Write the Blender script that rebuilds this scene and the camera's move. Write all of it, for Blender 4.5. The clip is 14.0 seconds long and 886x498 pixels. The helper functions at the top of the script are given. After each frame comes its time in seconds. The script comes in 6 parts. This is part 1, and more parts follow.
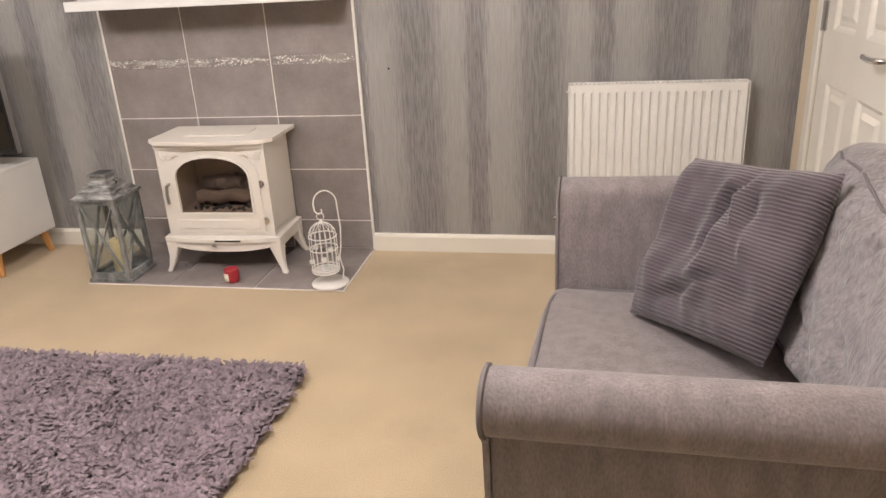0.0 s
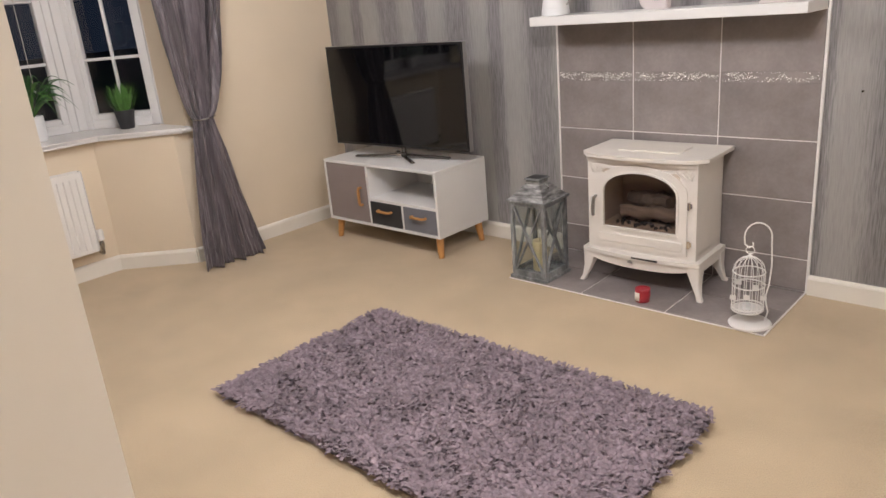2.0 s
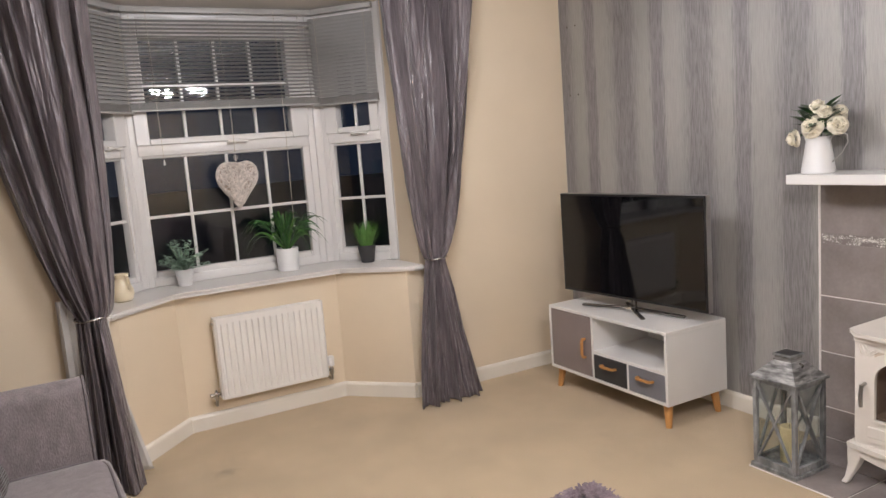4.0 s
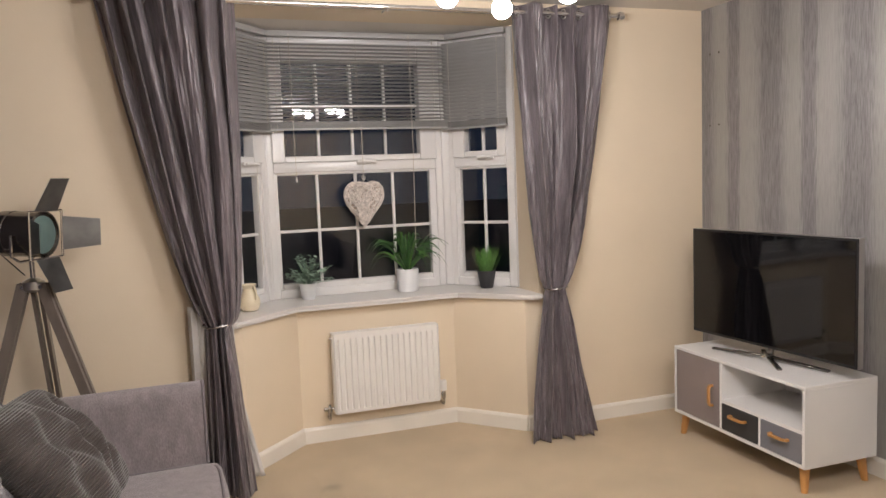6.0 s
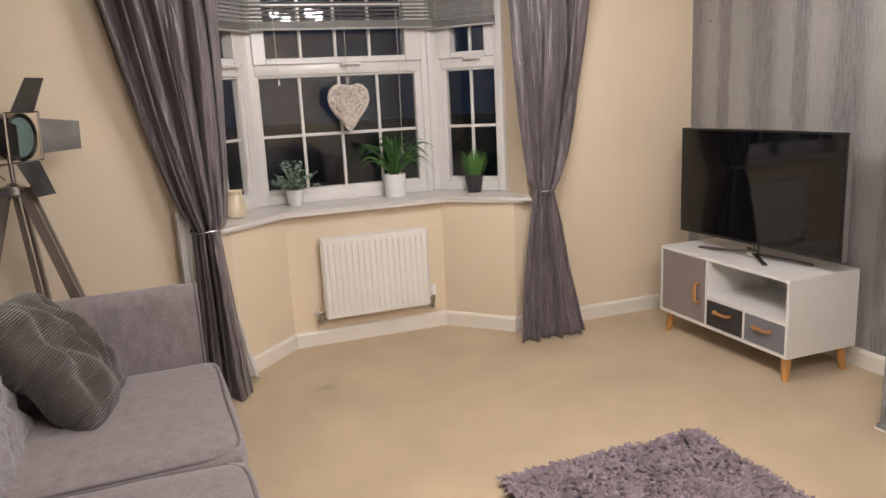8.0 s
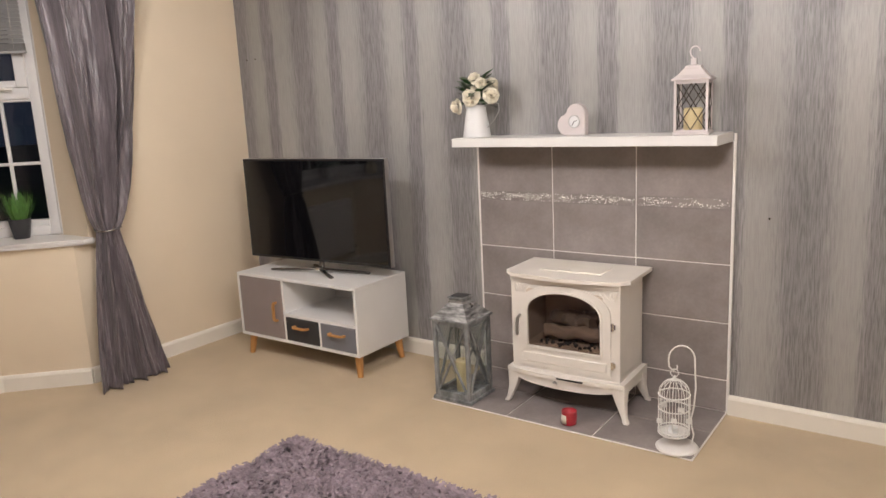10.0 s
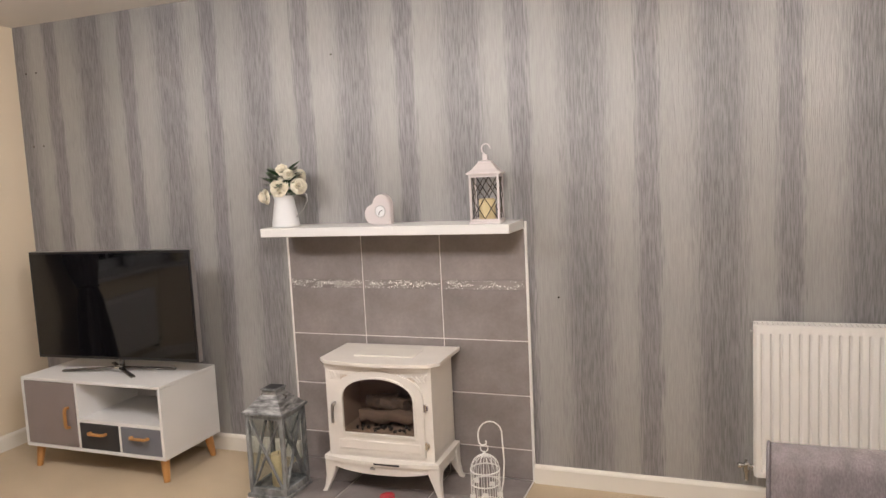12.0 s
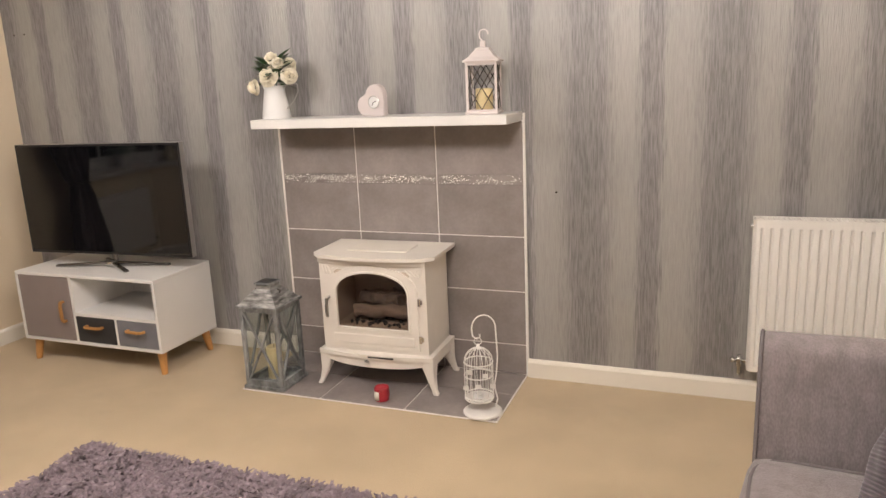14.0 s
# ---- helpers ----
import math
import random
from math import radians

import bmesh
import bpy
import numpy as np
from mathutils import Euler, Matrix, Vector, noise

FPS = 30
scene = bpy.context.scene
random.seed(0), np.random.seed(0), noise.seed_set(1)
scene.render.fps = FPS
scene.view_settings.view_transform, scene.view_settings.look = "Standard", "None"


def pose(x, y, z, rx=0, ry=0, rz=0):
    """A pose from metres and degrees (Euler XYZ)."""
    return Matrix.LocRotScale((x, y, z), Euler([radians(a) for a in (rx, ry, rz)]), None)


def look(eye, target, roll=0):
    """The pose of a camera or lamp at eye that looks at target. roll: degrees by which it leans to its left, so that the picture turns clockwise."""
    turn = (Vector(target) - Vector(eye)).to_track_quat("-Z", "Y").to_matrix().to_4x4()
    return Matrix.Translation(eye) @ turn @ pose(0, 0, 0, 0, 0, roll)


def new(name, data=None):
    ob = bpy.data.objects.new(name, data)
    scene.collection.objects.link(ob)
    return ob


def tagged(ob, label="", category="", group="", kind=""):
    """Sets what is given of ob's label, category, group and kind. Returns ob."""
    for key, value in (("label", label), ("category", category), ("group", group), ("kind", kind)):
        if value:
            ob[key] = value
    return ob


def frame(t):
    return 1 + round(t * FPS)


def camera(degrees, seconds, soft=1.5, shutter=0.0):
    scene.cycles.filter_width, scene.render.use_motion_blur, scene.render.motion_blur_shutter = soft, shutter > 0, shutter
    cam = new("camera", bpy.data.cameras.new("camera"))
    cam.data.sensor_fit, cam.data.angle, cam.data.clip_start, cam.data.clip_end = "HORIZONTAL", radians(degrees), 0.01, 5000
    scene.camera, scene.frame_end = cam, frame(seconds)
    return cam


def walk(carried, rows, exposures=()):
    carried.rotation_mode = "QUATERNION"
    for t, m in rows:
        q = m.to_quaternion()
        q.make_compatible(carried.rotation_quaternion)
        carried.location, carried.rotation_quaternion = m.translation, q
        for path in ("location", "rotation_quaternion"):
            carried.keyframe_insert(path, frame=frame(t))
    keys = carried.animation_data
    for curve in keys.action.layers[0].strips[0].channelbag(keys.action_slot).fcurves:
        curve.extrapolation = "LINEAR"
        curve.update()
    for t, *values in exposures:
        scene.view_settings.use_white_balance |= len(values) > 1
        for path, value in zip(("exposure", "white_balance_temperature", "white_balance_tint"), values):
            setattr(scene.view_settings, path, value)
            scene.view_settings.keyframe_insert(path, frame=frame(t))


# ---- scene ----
cam = camera(62.6, 14.0)
PATH = [
    (0, (-0.257, 0.34, 1.263), (-0.633, 2.164, 0.534), -3.2),
    (0.5, (-0.249, 0.321, 1.272), (-0.886, 2.07, 0.54), -4.2),
    (1, (-0.283, 0.322, 1.281), (-1.099, 1.999, 0.558), -4.4),
    (1.5, (-0.338, 0.344, 1.274), (-1.373, 1.912, 0.588), -5.0),
    (2, (-0.393, 0.392, 1.31), (-1.698, 1.762, 0.661), -5.1),
    (2.5, (-0.393, 0.442, 1.358), (-1.925, 1.601, 0.803), -4.5),
    (3, (-0.409, 0.471, 1.376), (-2.051, 1.512, 0.909), -3.8),
    (3.5, (-0.455, 0.514, 1.406), (-2.144, 1.526, 1.059), -3.9),
    (5.8, (-0.535, 0.624, 1.416), (-2.41, 1.299, 1.253), -2.4),
    (6, (-0.536, 0.626, 1.408), (-2.423, 1.261, 1.221), -2.2),
    (6.5, (-0.552, 0.632, 1.357), (-2.474, 1.113, 1.085), -2.0),
    (7, (-0.554, 0.639, 1.341), (-2.487, 1.027, 1.003), -2.1),
    (7.5, (-0.546, 0.637, 1.344), (-2.465, 1.047, 0.958), -2.3),
    (8, (-0.56, 0.586, 1.337), (-2.4, 1.25, 0.923), -2.9),
    (8.5, (-0.572, 0.505, 1.347), (-2.251, 1.495, 0.899), -3.8),
    (9, (-0.561, 0.47, 1.346), (-2.052, 1.717, 0.871), -3.9),
    (11.5, (-0.428, 0.405, 1.417), (-1.201, 2.233, 1.168), -2.7),
    (12, (-0.443, 0.395, 1.422), (-1.155, 2.251, 1.207), -2.8),
    (12.5, (-0.44, 0.402, 1.401), (-1.115, 2.271, 1.17), -2.6),
    (13, (-0.45, 0.431, 1.364), (-1.14, 2.277, 1.027), -2.3),
    (13.5, (-0.44, 0.458, 1.359), (-1.162, 2.271, 0.922), -2.4),
    (14, (-0.439, 0.455, 1.342), (-1.151, 2.267, 0.885), -2.5),
]
walk(cam, [(t, look(eye, target, roll)) for t, eye, target, roll in PATH],
     exposures=[(0, 0.14, 6350, 10), (1, 0.08, 6300, 10), (2, -0.05, 6050, 10), (3, -0.10, 6000, 10), (3.5, -0.06, 6000, 10), (6, 0.04, 6250, 10), (7.5, 0.05, 6250, 10), (9, 0.0, 6300, 10), (11.5, 0.0, 6250, 10), (12.5, 0.02, 6450, 10), (14, 0.04, 6650, 10)])

# ---- world, light and exposure ----
world = bpy.data.worlds.new("night")
world.use_nodes = True
scene.world = world
world.node_tree.nodes["Background"].inputs[0].default_value = (0.010, 0.014, 0.024, 1)
world.node_tree.nodes["Background"].inputs[1].default_value = 0.9

WALL_N, WALL_S, WALL_W, WALL_E, CEIL = 3.48, -0.42, -4.15, 0.58, 2.33
LAMPS = [(-2.827, 1.659), (-0.95, 1.42)]
GLOBE_COLOUR = (1.0, 0.932, 0.890)


# ---- materials ----
def rgb(c):
    return (c[0], c[1], c[2], 1.0)


def material(name, colour, rough=0.6, metal=0.0, vary=0.08, scale=8.0, bump=0.0, bump_scale=120.0, stretch=(1, 1, 1), fine=0.0,
             sheen=0.0, coat=0.0, spec=0.5, per_piece=0.0, island=0.0):
    m = bpy.data.materials.new(name)
    m.use_nodes = True
    nt = m.node_tree
    b = nt.nodes["Principled BSDF"]
    b.inputs["Roughness"].default_value = rough
    b.inputs["Metallic"].default_value = metal
    b.inputs["Sheen Weight"].default_value = sheen
    b.inputs["Coat Weight"].default_value = coat
    b.inputs["Specular IOR Level"].default_value = spec
    tc = nt.nodes.new("ShaderNodeTexCoord")
    mp = nt.nodes.new("ShaderNodeMapping")
    mp.inputs["Scale"].default_value = stretch
    nt.links.new(tc.outputs["Object"], mp.inputs[0])
    n1 = nt.nodes.new("ShaderNodeTexNoise")
    n1.inputs["Scale"].default_value = scale
    n1.inputs["Detail"].default_value = 5
    nt.links.new(mp.outputs[0], n1.inputs["Vector"])
    ramp = nt.nodes.new("ShaderNodeMapRange")
    ramp.inputs["From Min"].default_value, ramp.inputs["From Max"].default_value = 0.3, 0.7
    ramp.inputs["To Min"].default_value, ramp.inputs["To Max"].default_value = 1 - vary, 1 + vary
    nt.links.new(n1.outputs["Fac"], ramp.inputs["Value"])
    value = ramp.outputs[0]
    n2 = nt.nodes.new("ShaderNodeTexNoise")
    n2.inputs["Scale"].default_value = bump_scale
    n2.inputs["Detail"].default_value = 3
    nt.links.new(mp.outputs[0], n2.inputs["Vector"])
    if fine:
        r2 = nt.nodes.new("ShaderNodeMapRange")
        r2.inputs["From Min"].default_value, r2.inputs["From Max"].default_value = 0.3, 0.7
        r2.inputs["To Min"].default_value, r2.inputs["To Max"].default_value = 1 - fine, 1 + fine
        nt.links.new(n2.outputs["Fac"], r2.inputs["Value"])
        mul = nt.nodes.new("ShaderNodeMath")
        mul.operation = "MULTIPLY"
        nt.links.new(value, mul.inputs[0])
        nt.links.new(r2.outputs[0], mul.inputs[1])
        value = mul.outputs[0]
    if per_piece:
        oi = nt.nodes.new("ShaderNodeObjectInfo")
        r3 = nt.nodes.new("ShaderNodeMapRange")
        r3.inputs["To Min"].default_value, r3.inputs["To Max"].default_value = 1 - per_piece, 1 + per_piece
        nt.links.new(oi.outputs["Random"], r3.inputs["Value"])
        mul = nt.nodes.new("ShaderNodeMath")
        mul.operation = "MULTIPLY"
        nt.links.new(value, mul.inputs[0])
        nt.links.new(r3.outputs[0], mul.inputs[1])
        value = mul.outputs[0]
    if island:
        ge = nt.nodes.new("ShaderNodeNewGeometry")
        r4 = nt.nodes.new("ShaderNodeMapRange")
        r4.inputs["To Min"].default_value, r4.inputs["To Max"].default_value = 1 - island, 1 + island
        nt.links.new(ge.outputs["Random Per Island"], r4.inputs["Value"])
        mul = nt.nodes.new("ShaderNodeMath")
        mul.operation = "MULTIPLY"
        nt.links.new(value, mul.inputs[0])
        nt.links.new(r4.outputs[0], mul.inputs[1])
        value = mul.outputs[0]
    mix = nt.nodes.new("ShaderNodeVectorMath")
    mix.operation = "SCALE"
    mix.inputs[0].default_value = colour
    nt.links.new(value, mix.inputs["Scale"])
    nt.links.new(mix.outputs[0], b.inputs["Base Color"])
    if bump:
        bp = nt.nodes.new("ShaderNodeBump")
        bp.inputs["Strength"].default_value = bump
        bp.inputs["Distance"].default_value = 0.004
        nt.links.new(n2.outputs["Fac"], bp.inputs["Height"])
        nt.links.new(bp.outputs[0], b.inputs["Normal"])
    return m


def glass_material(name, tint=(1, 1, 1), gloss=1.0, rough=0.0):
    m = bpy.data.materials.new(name)
    m.use_nodes = True
    nt = m.node_tree
    nt.nodes.clear()
    out = nt.nodes.new("ShaderNodeOutputMaterial")
    tr = nt.nodes.new("ShaderNodeBsdfTransparent")
    tr.inputs[0].default_value = rgb(tint)
    gl = nt.nodes.new("ShaderNodeBsdfGlossy")
    gl.inputs["Roughness"].default_value = rough
    fr = nt.nodes.new("ShaderNodeLayerWeight")
    fr.inputs[0].default_value = 0.5
    po = nt.nodes.new("ShaderNodeMath")
    po.operation = "POWER"
    po.inputs[1].default_value = 4.0
    mu = nt.nodes.new("ShaderNodeMath")
    mu.operation = "MULTIPLY_ADD"
    mu.inputs[1].default_value = 0.6 * gloss
    mu.inputs[2].default_value = 0.040 * gloss
    nt.links.new(fr.outputs["Facing"], po.inputs[0])
    mx = nt.nodes.new("ShaderNodeMixShader")
    nt.links.new(po.outputs[0], mu.inputs[0])
    nt.links.new(mu.outputs[0], mx.inputs[0])
    nt.links.new(tr.outputs[0], mx.inputs[1])
    nt.links.new(gl.outputs[0], mx.inputs[2])
    nt.links.new(mx.outputs[0], out.inputs[0])
    return m


def emitter(name, colour, strength):
    m = bpy.data.materials.new(name)
    m.use_nodes = True
    b = m.node_tree.nodes["Principled BSDF"]
    b.inputs["Base Color"].default_value = (0.9, 0.9, 0.9, 1)
    b.inputs["Emission Color"].default_value = rgb(colour)
    b.inputs["Emission Strength"].default_value = strength
    return m


def wallpaper_material():
    """Silver-grey paper with soft vertical bands and fine combed vertical threads."""
    m = bpy.data.materials.new("striped_wallpaper")
    m.use_nodes = True
    nt = m.node_tree
    L = nt.links.new
    b = nt.nodes["Principled BSDF"]
    tc = nt.nodes.new("ShaderNodeTexCoord")
    sep = nt.nodes.new("ShaderNodeSeparateXYZ")
    L(tc.outputs["Object"], sep.inputs[0])

    def math_node(op, a, c=None):
        n = nt.nodes.new("ShaderNodeMath")
        n.operation = op
        for i, v in enumerate((a, c)):
            if v is None:
                continue
            if isinstance(v, (int, float)):
                n.inputs[i].default_value = v
            else:
                L(v, n.inputs[i])
        return n.outputs[0]

    def noise_node(stretch, scale, detail=3):
        mp = nt.nodes.new("ShaderNodeMapping")
        mp.inputs["Scale"].default_value = stretch
        L(tc.outputs["Object"], mp.inputs[0])
        n = nt.nodes.new("ShaderNodeTexNoise")
        n.inputs["Scale"].default_value = scale
        n.inputs["Detail"].default_value = detail
        L(mp.outputs[0], n.inputs["Vector"])
        return n.outputs["Fac"]

    edge = noise_node((60, 1, 3.5), 2.4, 4)
    x = math_node("ADD", sep.outputs[0], math_node("MULTIPLY", math_node("SUBTRACT", edge, 0.5), 0.085))
    phase = math_node("FRACT", math_node("ADD", math_node("DIVIDE", x, PAPER_REPEAT), PAPER_SHIFT))
    cr = nt.nodes.new("ShaderNodeValToRGB")
    e = cr.color_ramp.elements
    light, dark, mid = PAPER_LIGHT, PAPER_DARK, tuple(0.5 * (a + c) for a, c in zip(PAPER_LIGHT, PAPER_DARK))
    e[0].position, e[0].color = 0.0, rgb(light)
    e[1].position, e[1].color = 1.0, rgb(light)
    for p, c in ((0.06, light), (0.16, mid), (0.21, dark), (0.42, dark), (0.47, mid), (0.55, light), (0.68, light), (0.735, dark), (0.855, dark), (0.90, light)):
        k = e.new(p)
        k.color = rgb(c)
    L(phase, cr.inputs[0])
    thread = noise_node((330, 1, 17), 1.0, 2)
    blotch = noise_node((1, 1, 0.6), 2.2, 4)
    tone = nt.nodes.new("ShaderNodeMapRange")
    tone.inputs["From Min"].default_value, tone.inputs["From Max"].default_value = 0.34, 0.62
    tone.inputs["To Min"].default_value, tone.inputs["To Max"].default_value = 0.72, 1.19
    L(thread, tone.inputs["Value"])
    plain = nt.nodes.new("ShaderNodeSeparateColor")
    L(cr.outputs[0], plain.inputs[0])
    calm = nt.nodes.new("ShaderNodeMapRange")
    calm.inputs["From Min"].default_value, calm.inputs["From Max"].default_value = PAPER_DARK[1], PAPER_LIGHT[1]
    calm.inputs["To Min"].default_value, calm.inputs["To Max"].default_value = 1.0, 0.30
    L(plain.outputs[1], calm.inputs["Value"])
    weave = math_node("ADD", 1.0, math_node("MULTIPLY", math_node("SUBTRACT", tone.outputs[0], 1.0), calm.outputs[0]))
    tone2 = nt.nodes.new("ShaderNodeMapRange")
    tone2.inputs["From Min"].default_value, tone2.inputs["From Max"].default_value = 0.3, 0.7
    tone2.inputs["To Min"].default_value, tone2.inputs["To Max"].default_value = 0.90, 1.10
    L(blotch, tone2.inputs["Value"])
    sc = nt.nodes.new("ShaderNodeVectorMath")
    sc.operation = "SCALE"
    L(cr.outputs[0], sc.inputs[0])
    L(math_node("MULTIPLY", weave, tone2.outputs[0]), sc.inputs["Scale"])
    L(sc.outputs[0], b.inputs["Base Color"])
    b.inputs["Roughness"].default_value = 0.40
    b.inputs["Metallic"].default_value = 0.16
    bp = nt.nodes.new("ShaderNodeBump")
    bp.inputs["Strength"].default_value = 0.9
    bp.inputs["Distance"].default_value = 0.003
    L(thread, bp.inputs["Height"])
    L(bp.outputs[0], b.inputs["Normal"])
    return m


def rib_material(name, colour, pitch, axis=2, relief=0.9):
    """Corduroy: ribs across one axis of the cushion."""
    m = material(name, colour, rough=0.95, vary=0.14, scale=9, sheen=0.3)
    nt = m.node_tree
    b = nt.nodes["Principled BSDF"]
    tc = nt.nodes.new("ShaderNodeTexCoord")
    wv = nt.nodes.new("ShaderNodeTexWave")
    wv.bands_direction = "XYZ"[axis]
    wv.inputs["Scale"].default_value = 0.314159 / pitch
    wv.inputs["Distortion"].default_value = 0.6
    wv.inputs["Detail"].default_value = 2
    nt.links.new(tc.outputs["Object"], wv.inputs["Vector"])
    bp = nt.nodes.new("ShaderNodeBump")
    bp.inputs["Strength"].default_value = relief
    bp.inputs["Distance"].default_value = 0.006
    nt.links.new(wv.outputs["Fac"], bp.inputs["Height"])
    nt.links.new(bp.outputs[0], b.inputs["Normal"])
    return m


PAPER_REPEAT, PAPER_SHIFT = 0.528, 10.152
PAPER_LIGHT, PAPER_DARK = (0.374, 0.363, 0.354), (0.252, 0.244, 0.248)
M_PAPER = wallpaper_material()
M_CREAM = material("cream_wall_paint", (0.75, 0.64, 0.49), rough=0.75, vary=0.04, scale=1.6, bump=0.12, bump_scale=60, spec=0.3)
M_DARKWALL = material("dark_plum_wall_paint", (0.052, 0.043, 0.050), rough=0.7, vary=0.08, scale=2.0, bump=0.1, bump_scale=60)
M_CEIL = material("white_ceiling_paint", (0.72, 0.68, 0.63), rough=0.85, vary=0.03, scale=2)
M_CARPET = material("beige_carpet", (0.552, 0.437, 0.290), rough=1.0, vary=0.09, scale=3.2, bump=1.0, bump_scale=300, fine=0.20, sheen=0.2, spec=0.1)


def stain(m, x, y, rx, ry, depth):
    """A worn, darker smudge in a floor covering: its middle, half sizes and how much it darkens."""
    nt = m.node_tree
    b = nt.nodes["Principled BSDF"]
    old = b.inputs["Base Color"].links[0].from_socket
    tc = nt.nodes.new("ShaderNodeTexCoord")
    mp = nt.nodes.new("ShaderNodeMapping")
    mp.vector_type = "TEXTURE"
    mp.inputs["Location"].default_value = (x, y, 0)
    mp.inputs["Scale"].default_value = (rx, ry, 1)
    nt.links.new(tc.outputs["Object"], mp.inputs[0])
    ln = nt.nodes.new("ShaderNodeVectorMath")
    ln.operation = "LENGTH"
    nt.links.new(mp.outputs[0], ln.inputs[0])
    ns = nt.nodes.new("ShaderNodeTexNoise")
    ns.inputs["Scale"].default_value = 22
    nt.links.new(tc.outputs["Object"], ns.inputs["Vector"])
    ad = nt.nodes.new("ShaderNodeMath")
    ad.operation = "MULTIPLY_ADD"
    ad.inputs[1].default_value = 1.3
    nt.links.new(ns.outputs["Fac"], ad.inputs[0])
    nt.links.new(ln.outputs["Value"], ad.inputs[2])
    mr = nt.nodes.new("ShaderNodeMapRange")
    mr.interpolation_type = "SMOOTHSTEP"
    mr.inputs["From Min"].default_value, mr.inputs["From Max"].default_value = 0.6, 1.6
    mr.inputs["To Min"].default_value, mr.inputs["To Max"].default_value = 1 - depth, 1.0
    nt.links.new(ad.outputs[0], mr.inputs["Value"])
    sc = nt.nodes.new("ShaderNodeVectorMath")
    sc.operation = "SCALE"
    nt.links.new(old, sc.inputs[0])
    nt.links.new(mr.outputs[0], sc.inputs["Scale"])
    nt.links.new(sc.outputs[0], b.inputs["Base Color"])


for mark in ((-3.835, 1.14, 0.060, 0.085, 0.22), (-3.85, 1.15, 0.30, 0.20, 0.07), (-0.715, 2.08, 0.16, 0.11, 0.10), (-0.62, 2.55, 0.32, 0.26, 0.07), (-4.10, 1.85, 0.24, 0.30, 0.07), (-1.0, 3.20, 0.32, 0.18, 0.09), (-2.9, 2.75, 0.40, 0.22, 0.06)):
    stain(M_CARPET, *mark)
M_GLOSS = material("white_gloss_paint", (0.80, 0.76, 0.69), rough=0.28, vary=0.03, scale=5, bump=0.03, bump_scale=40)
M_UPVC = material("white_upvc", (0.72, 0.705, 0.695), rough=0.3, vary=0.02, scale=4)
M_SILL = material("white_sill_board", (0.72, 0.695, 0.675), rough=0.3, vary=0.03, scale=4)
M_TILE = material("grey_stone_tile", (0.262, 0.231, 0.224), rough=0.45, vary=0.24, scale=5.0, bump=0.06, bump_scale=70, fine=0.05, per_piece=0.06)
M_GROUT = material("pale_grout", (0.84, 0.80, 0.78), rough=0.9, vary=0.05, scale=20)
M_MOSAIC = material("silver_glass_mosaic", (0.80, 0.78, 0.75), rough=0.18, vary=0.2, scale=160, fine=0.1, island=0.6)
M_SOFA = material("grey_chenille", (0.226, 0.196, 0.202), rough=0.95, vary=0.15, scale=30, bump=0.6, bump_scale=230, fine=0.16, sheen=0.3, stretch=(1, 1, 0.4), spec=0.2)
M_SOFAVELVET = material("grey_crushed_velvet", (0.228, 0.206, 0.215), rough=0.75, vary=0.20, scale=55, bump=1.0, bump_scale=120, fine=0.24, sheen=0.4, stretch=(1, 1, 0.55), spec=0.2)
M_PIPING = material("dark_grey_piping", (0.165, 0.145, 0.152), rough=0.9)
M_RIB_PURPLE = rib_material("plum_corduroy", (0.098, 0.079, 0.094), 0.0095, relief=0.6)
M_RIB_GREY = rib_material("charcoal_corduroy", (0.060, 0.045, 0.040), 0.0085, relief=0.8)
M_RUG = material("mauve_shag", (0.25, 0.20, 0.225), rough=1.0, vary=0.35, scale=18, fine=0.3, bump_scale=90, sheen=0.2, spec=0.1)
M_RUG_PILE = material("mauve_shag_pile", (0.256, 0.203, 0.234), rough=1.0, vary=0.20, scale=14, fine=0.15, bump_scale=60, sheen=0.25, spec=0.1, island=0.17)
M_CURTAIN = material("grey_faux_silk", (0.145, 0.122, 0.132), rough=0.30, vary=0.40, scale=9, bump=1.0, bump_scale=24, fine=0.20, stretch=(6, 6, 0.45), sheen=0.15)
M_LINING = material("pale_curtain_lining", (0.62, 0.60, 0.58), rough=0.8)
M_CHROME = material("polished_chrome", (0.78, 0.77, 0.76), rough=0.12, metal=1.0, vary=0.02)
M_CHROME_DULL = material("dulled_chrome", (0.46, 0.45, 0.44), rough=0.22, metal=1.0, vary=0.15, scale=60)
M_NICKEL = material("brushed_nickel", (0.50, 0.49, 0.48), rough=0.3, metal=1.0, vary=0.05)
M_WHITE_ENAMEL = material("cream_enamel", (0.78, 0.74, 0.69), rough=0.38, vary=0.03, scale=10, bump=0.05, bump_scale=90)
M_RAD = material("radiator_white", (0.82, 0.80, 0.77), rough=0.32, vary=0.02, scale=6)
M_LAMINATE = material("white_laminate", (0.78, 0.77, 0.76), rough=0.35, vary=0.02, scale=5)
M_TAUPE = material("taupe_panel", (0.27, 0.225, 0.22), rough=0.5, vary=0.04, scale=8)
M_BLACKPANEL = material("black_panel", (0.035, 0.035, 0.038), rough=0.5, vary=0.06)
M_BLUEGREY = material("blue_grey_panel", (0.185, 0.19, 0.22), rough=0.5, vary=0.05)
M_PINE = material("orange_pine", (0.54, 0.27, 0.09), rough=0.45, vary=0.18, scale=14, stretch=(1, 1, 0.15), fine=0.08)
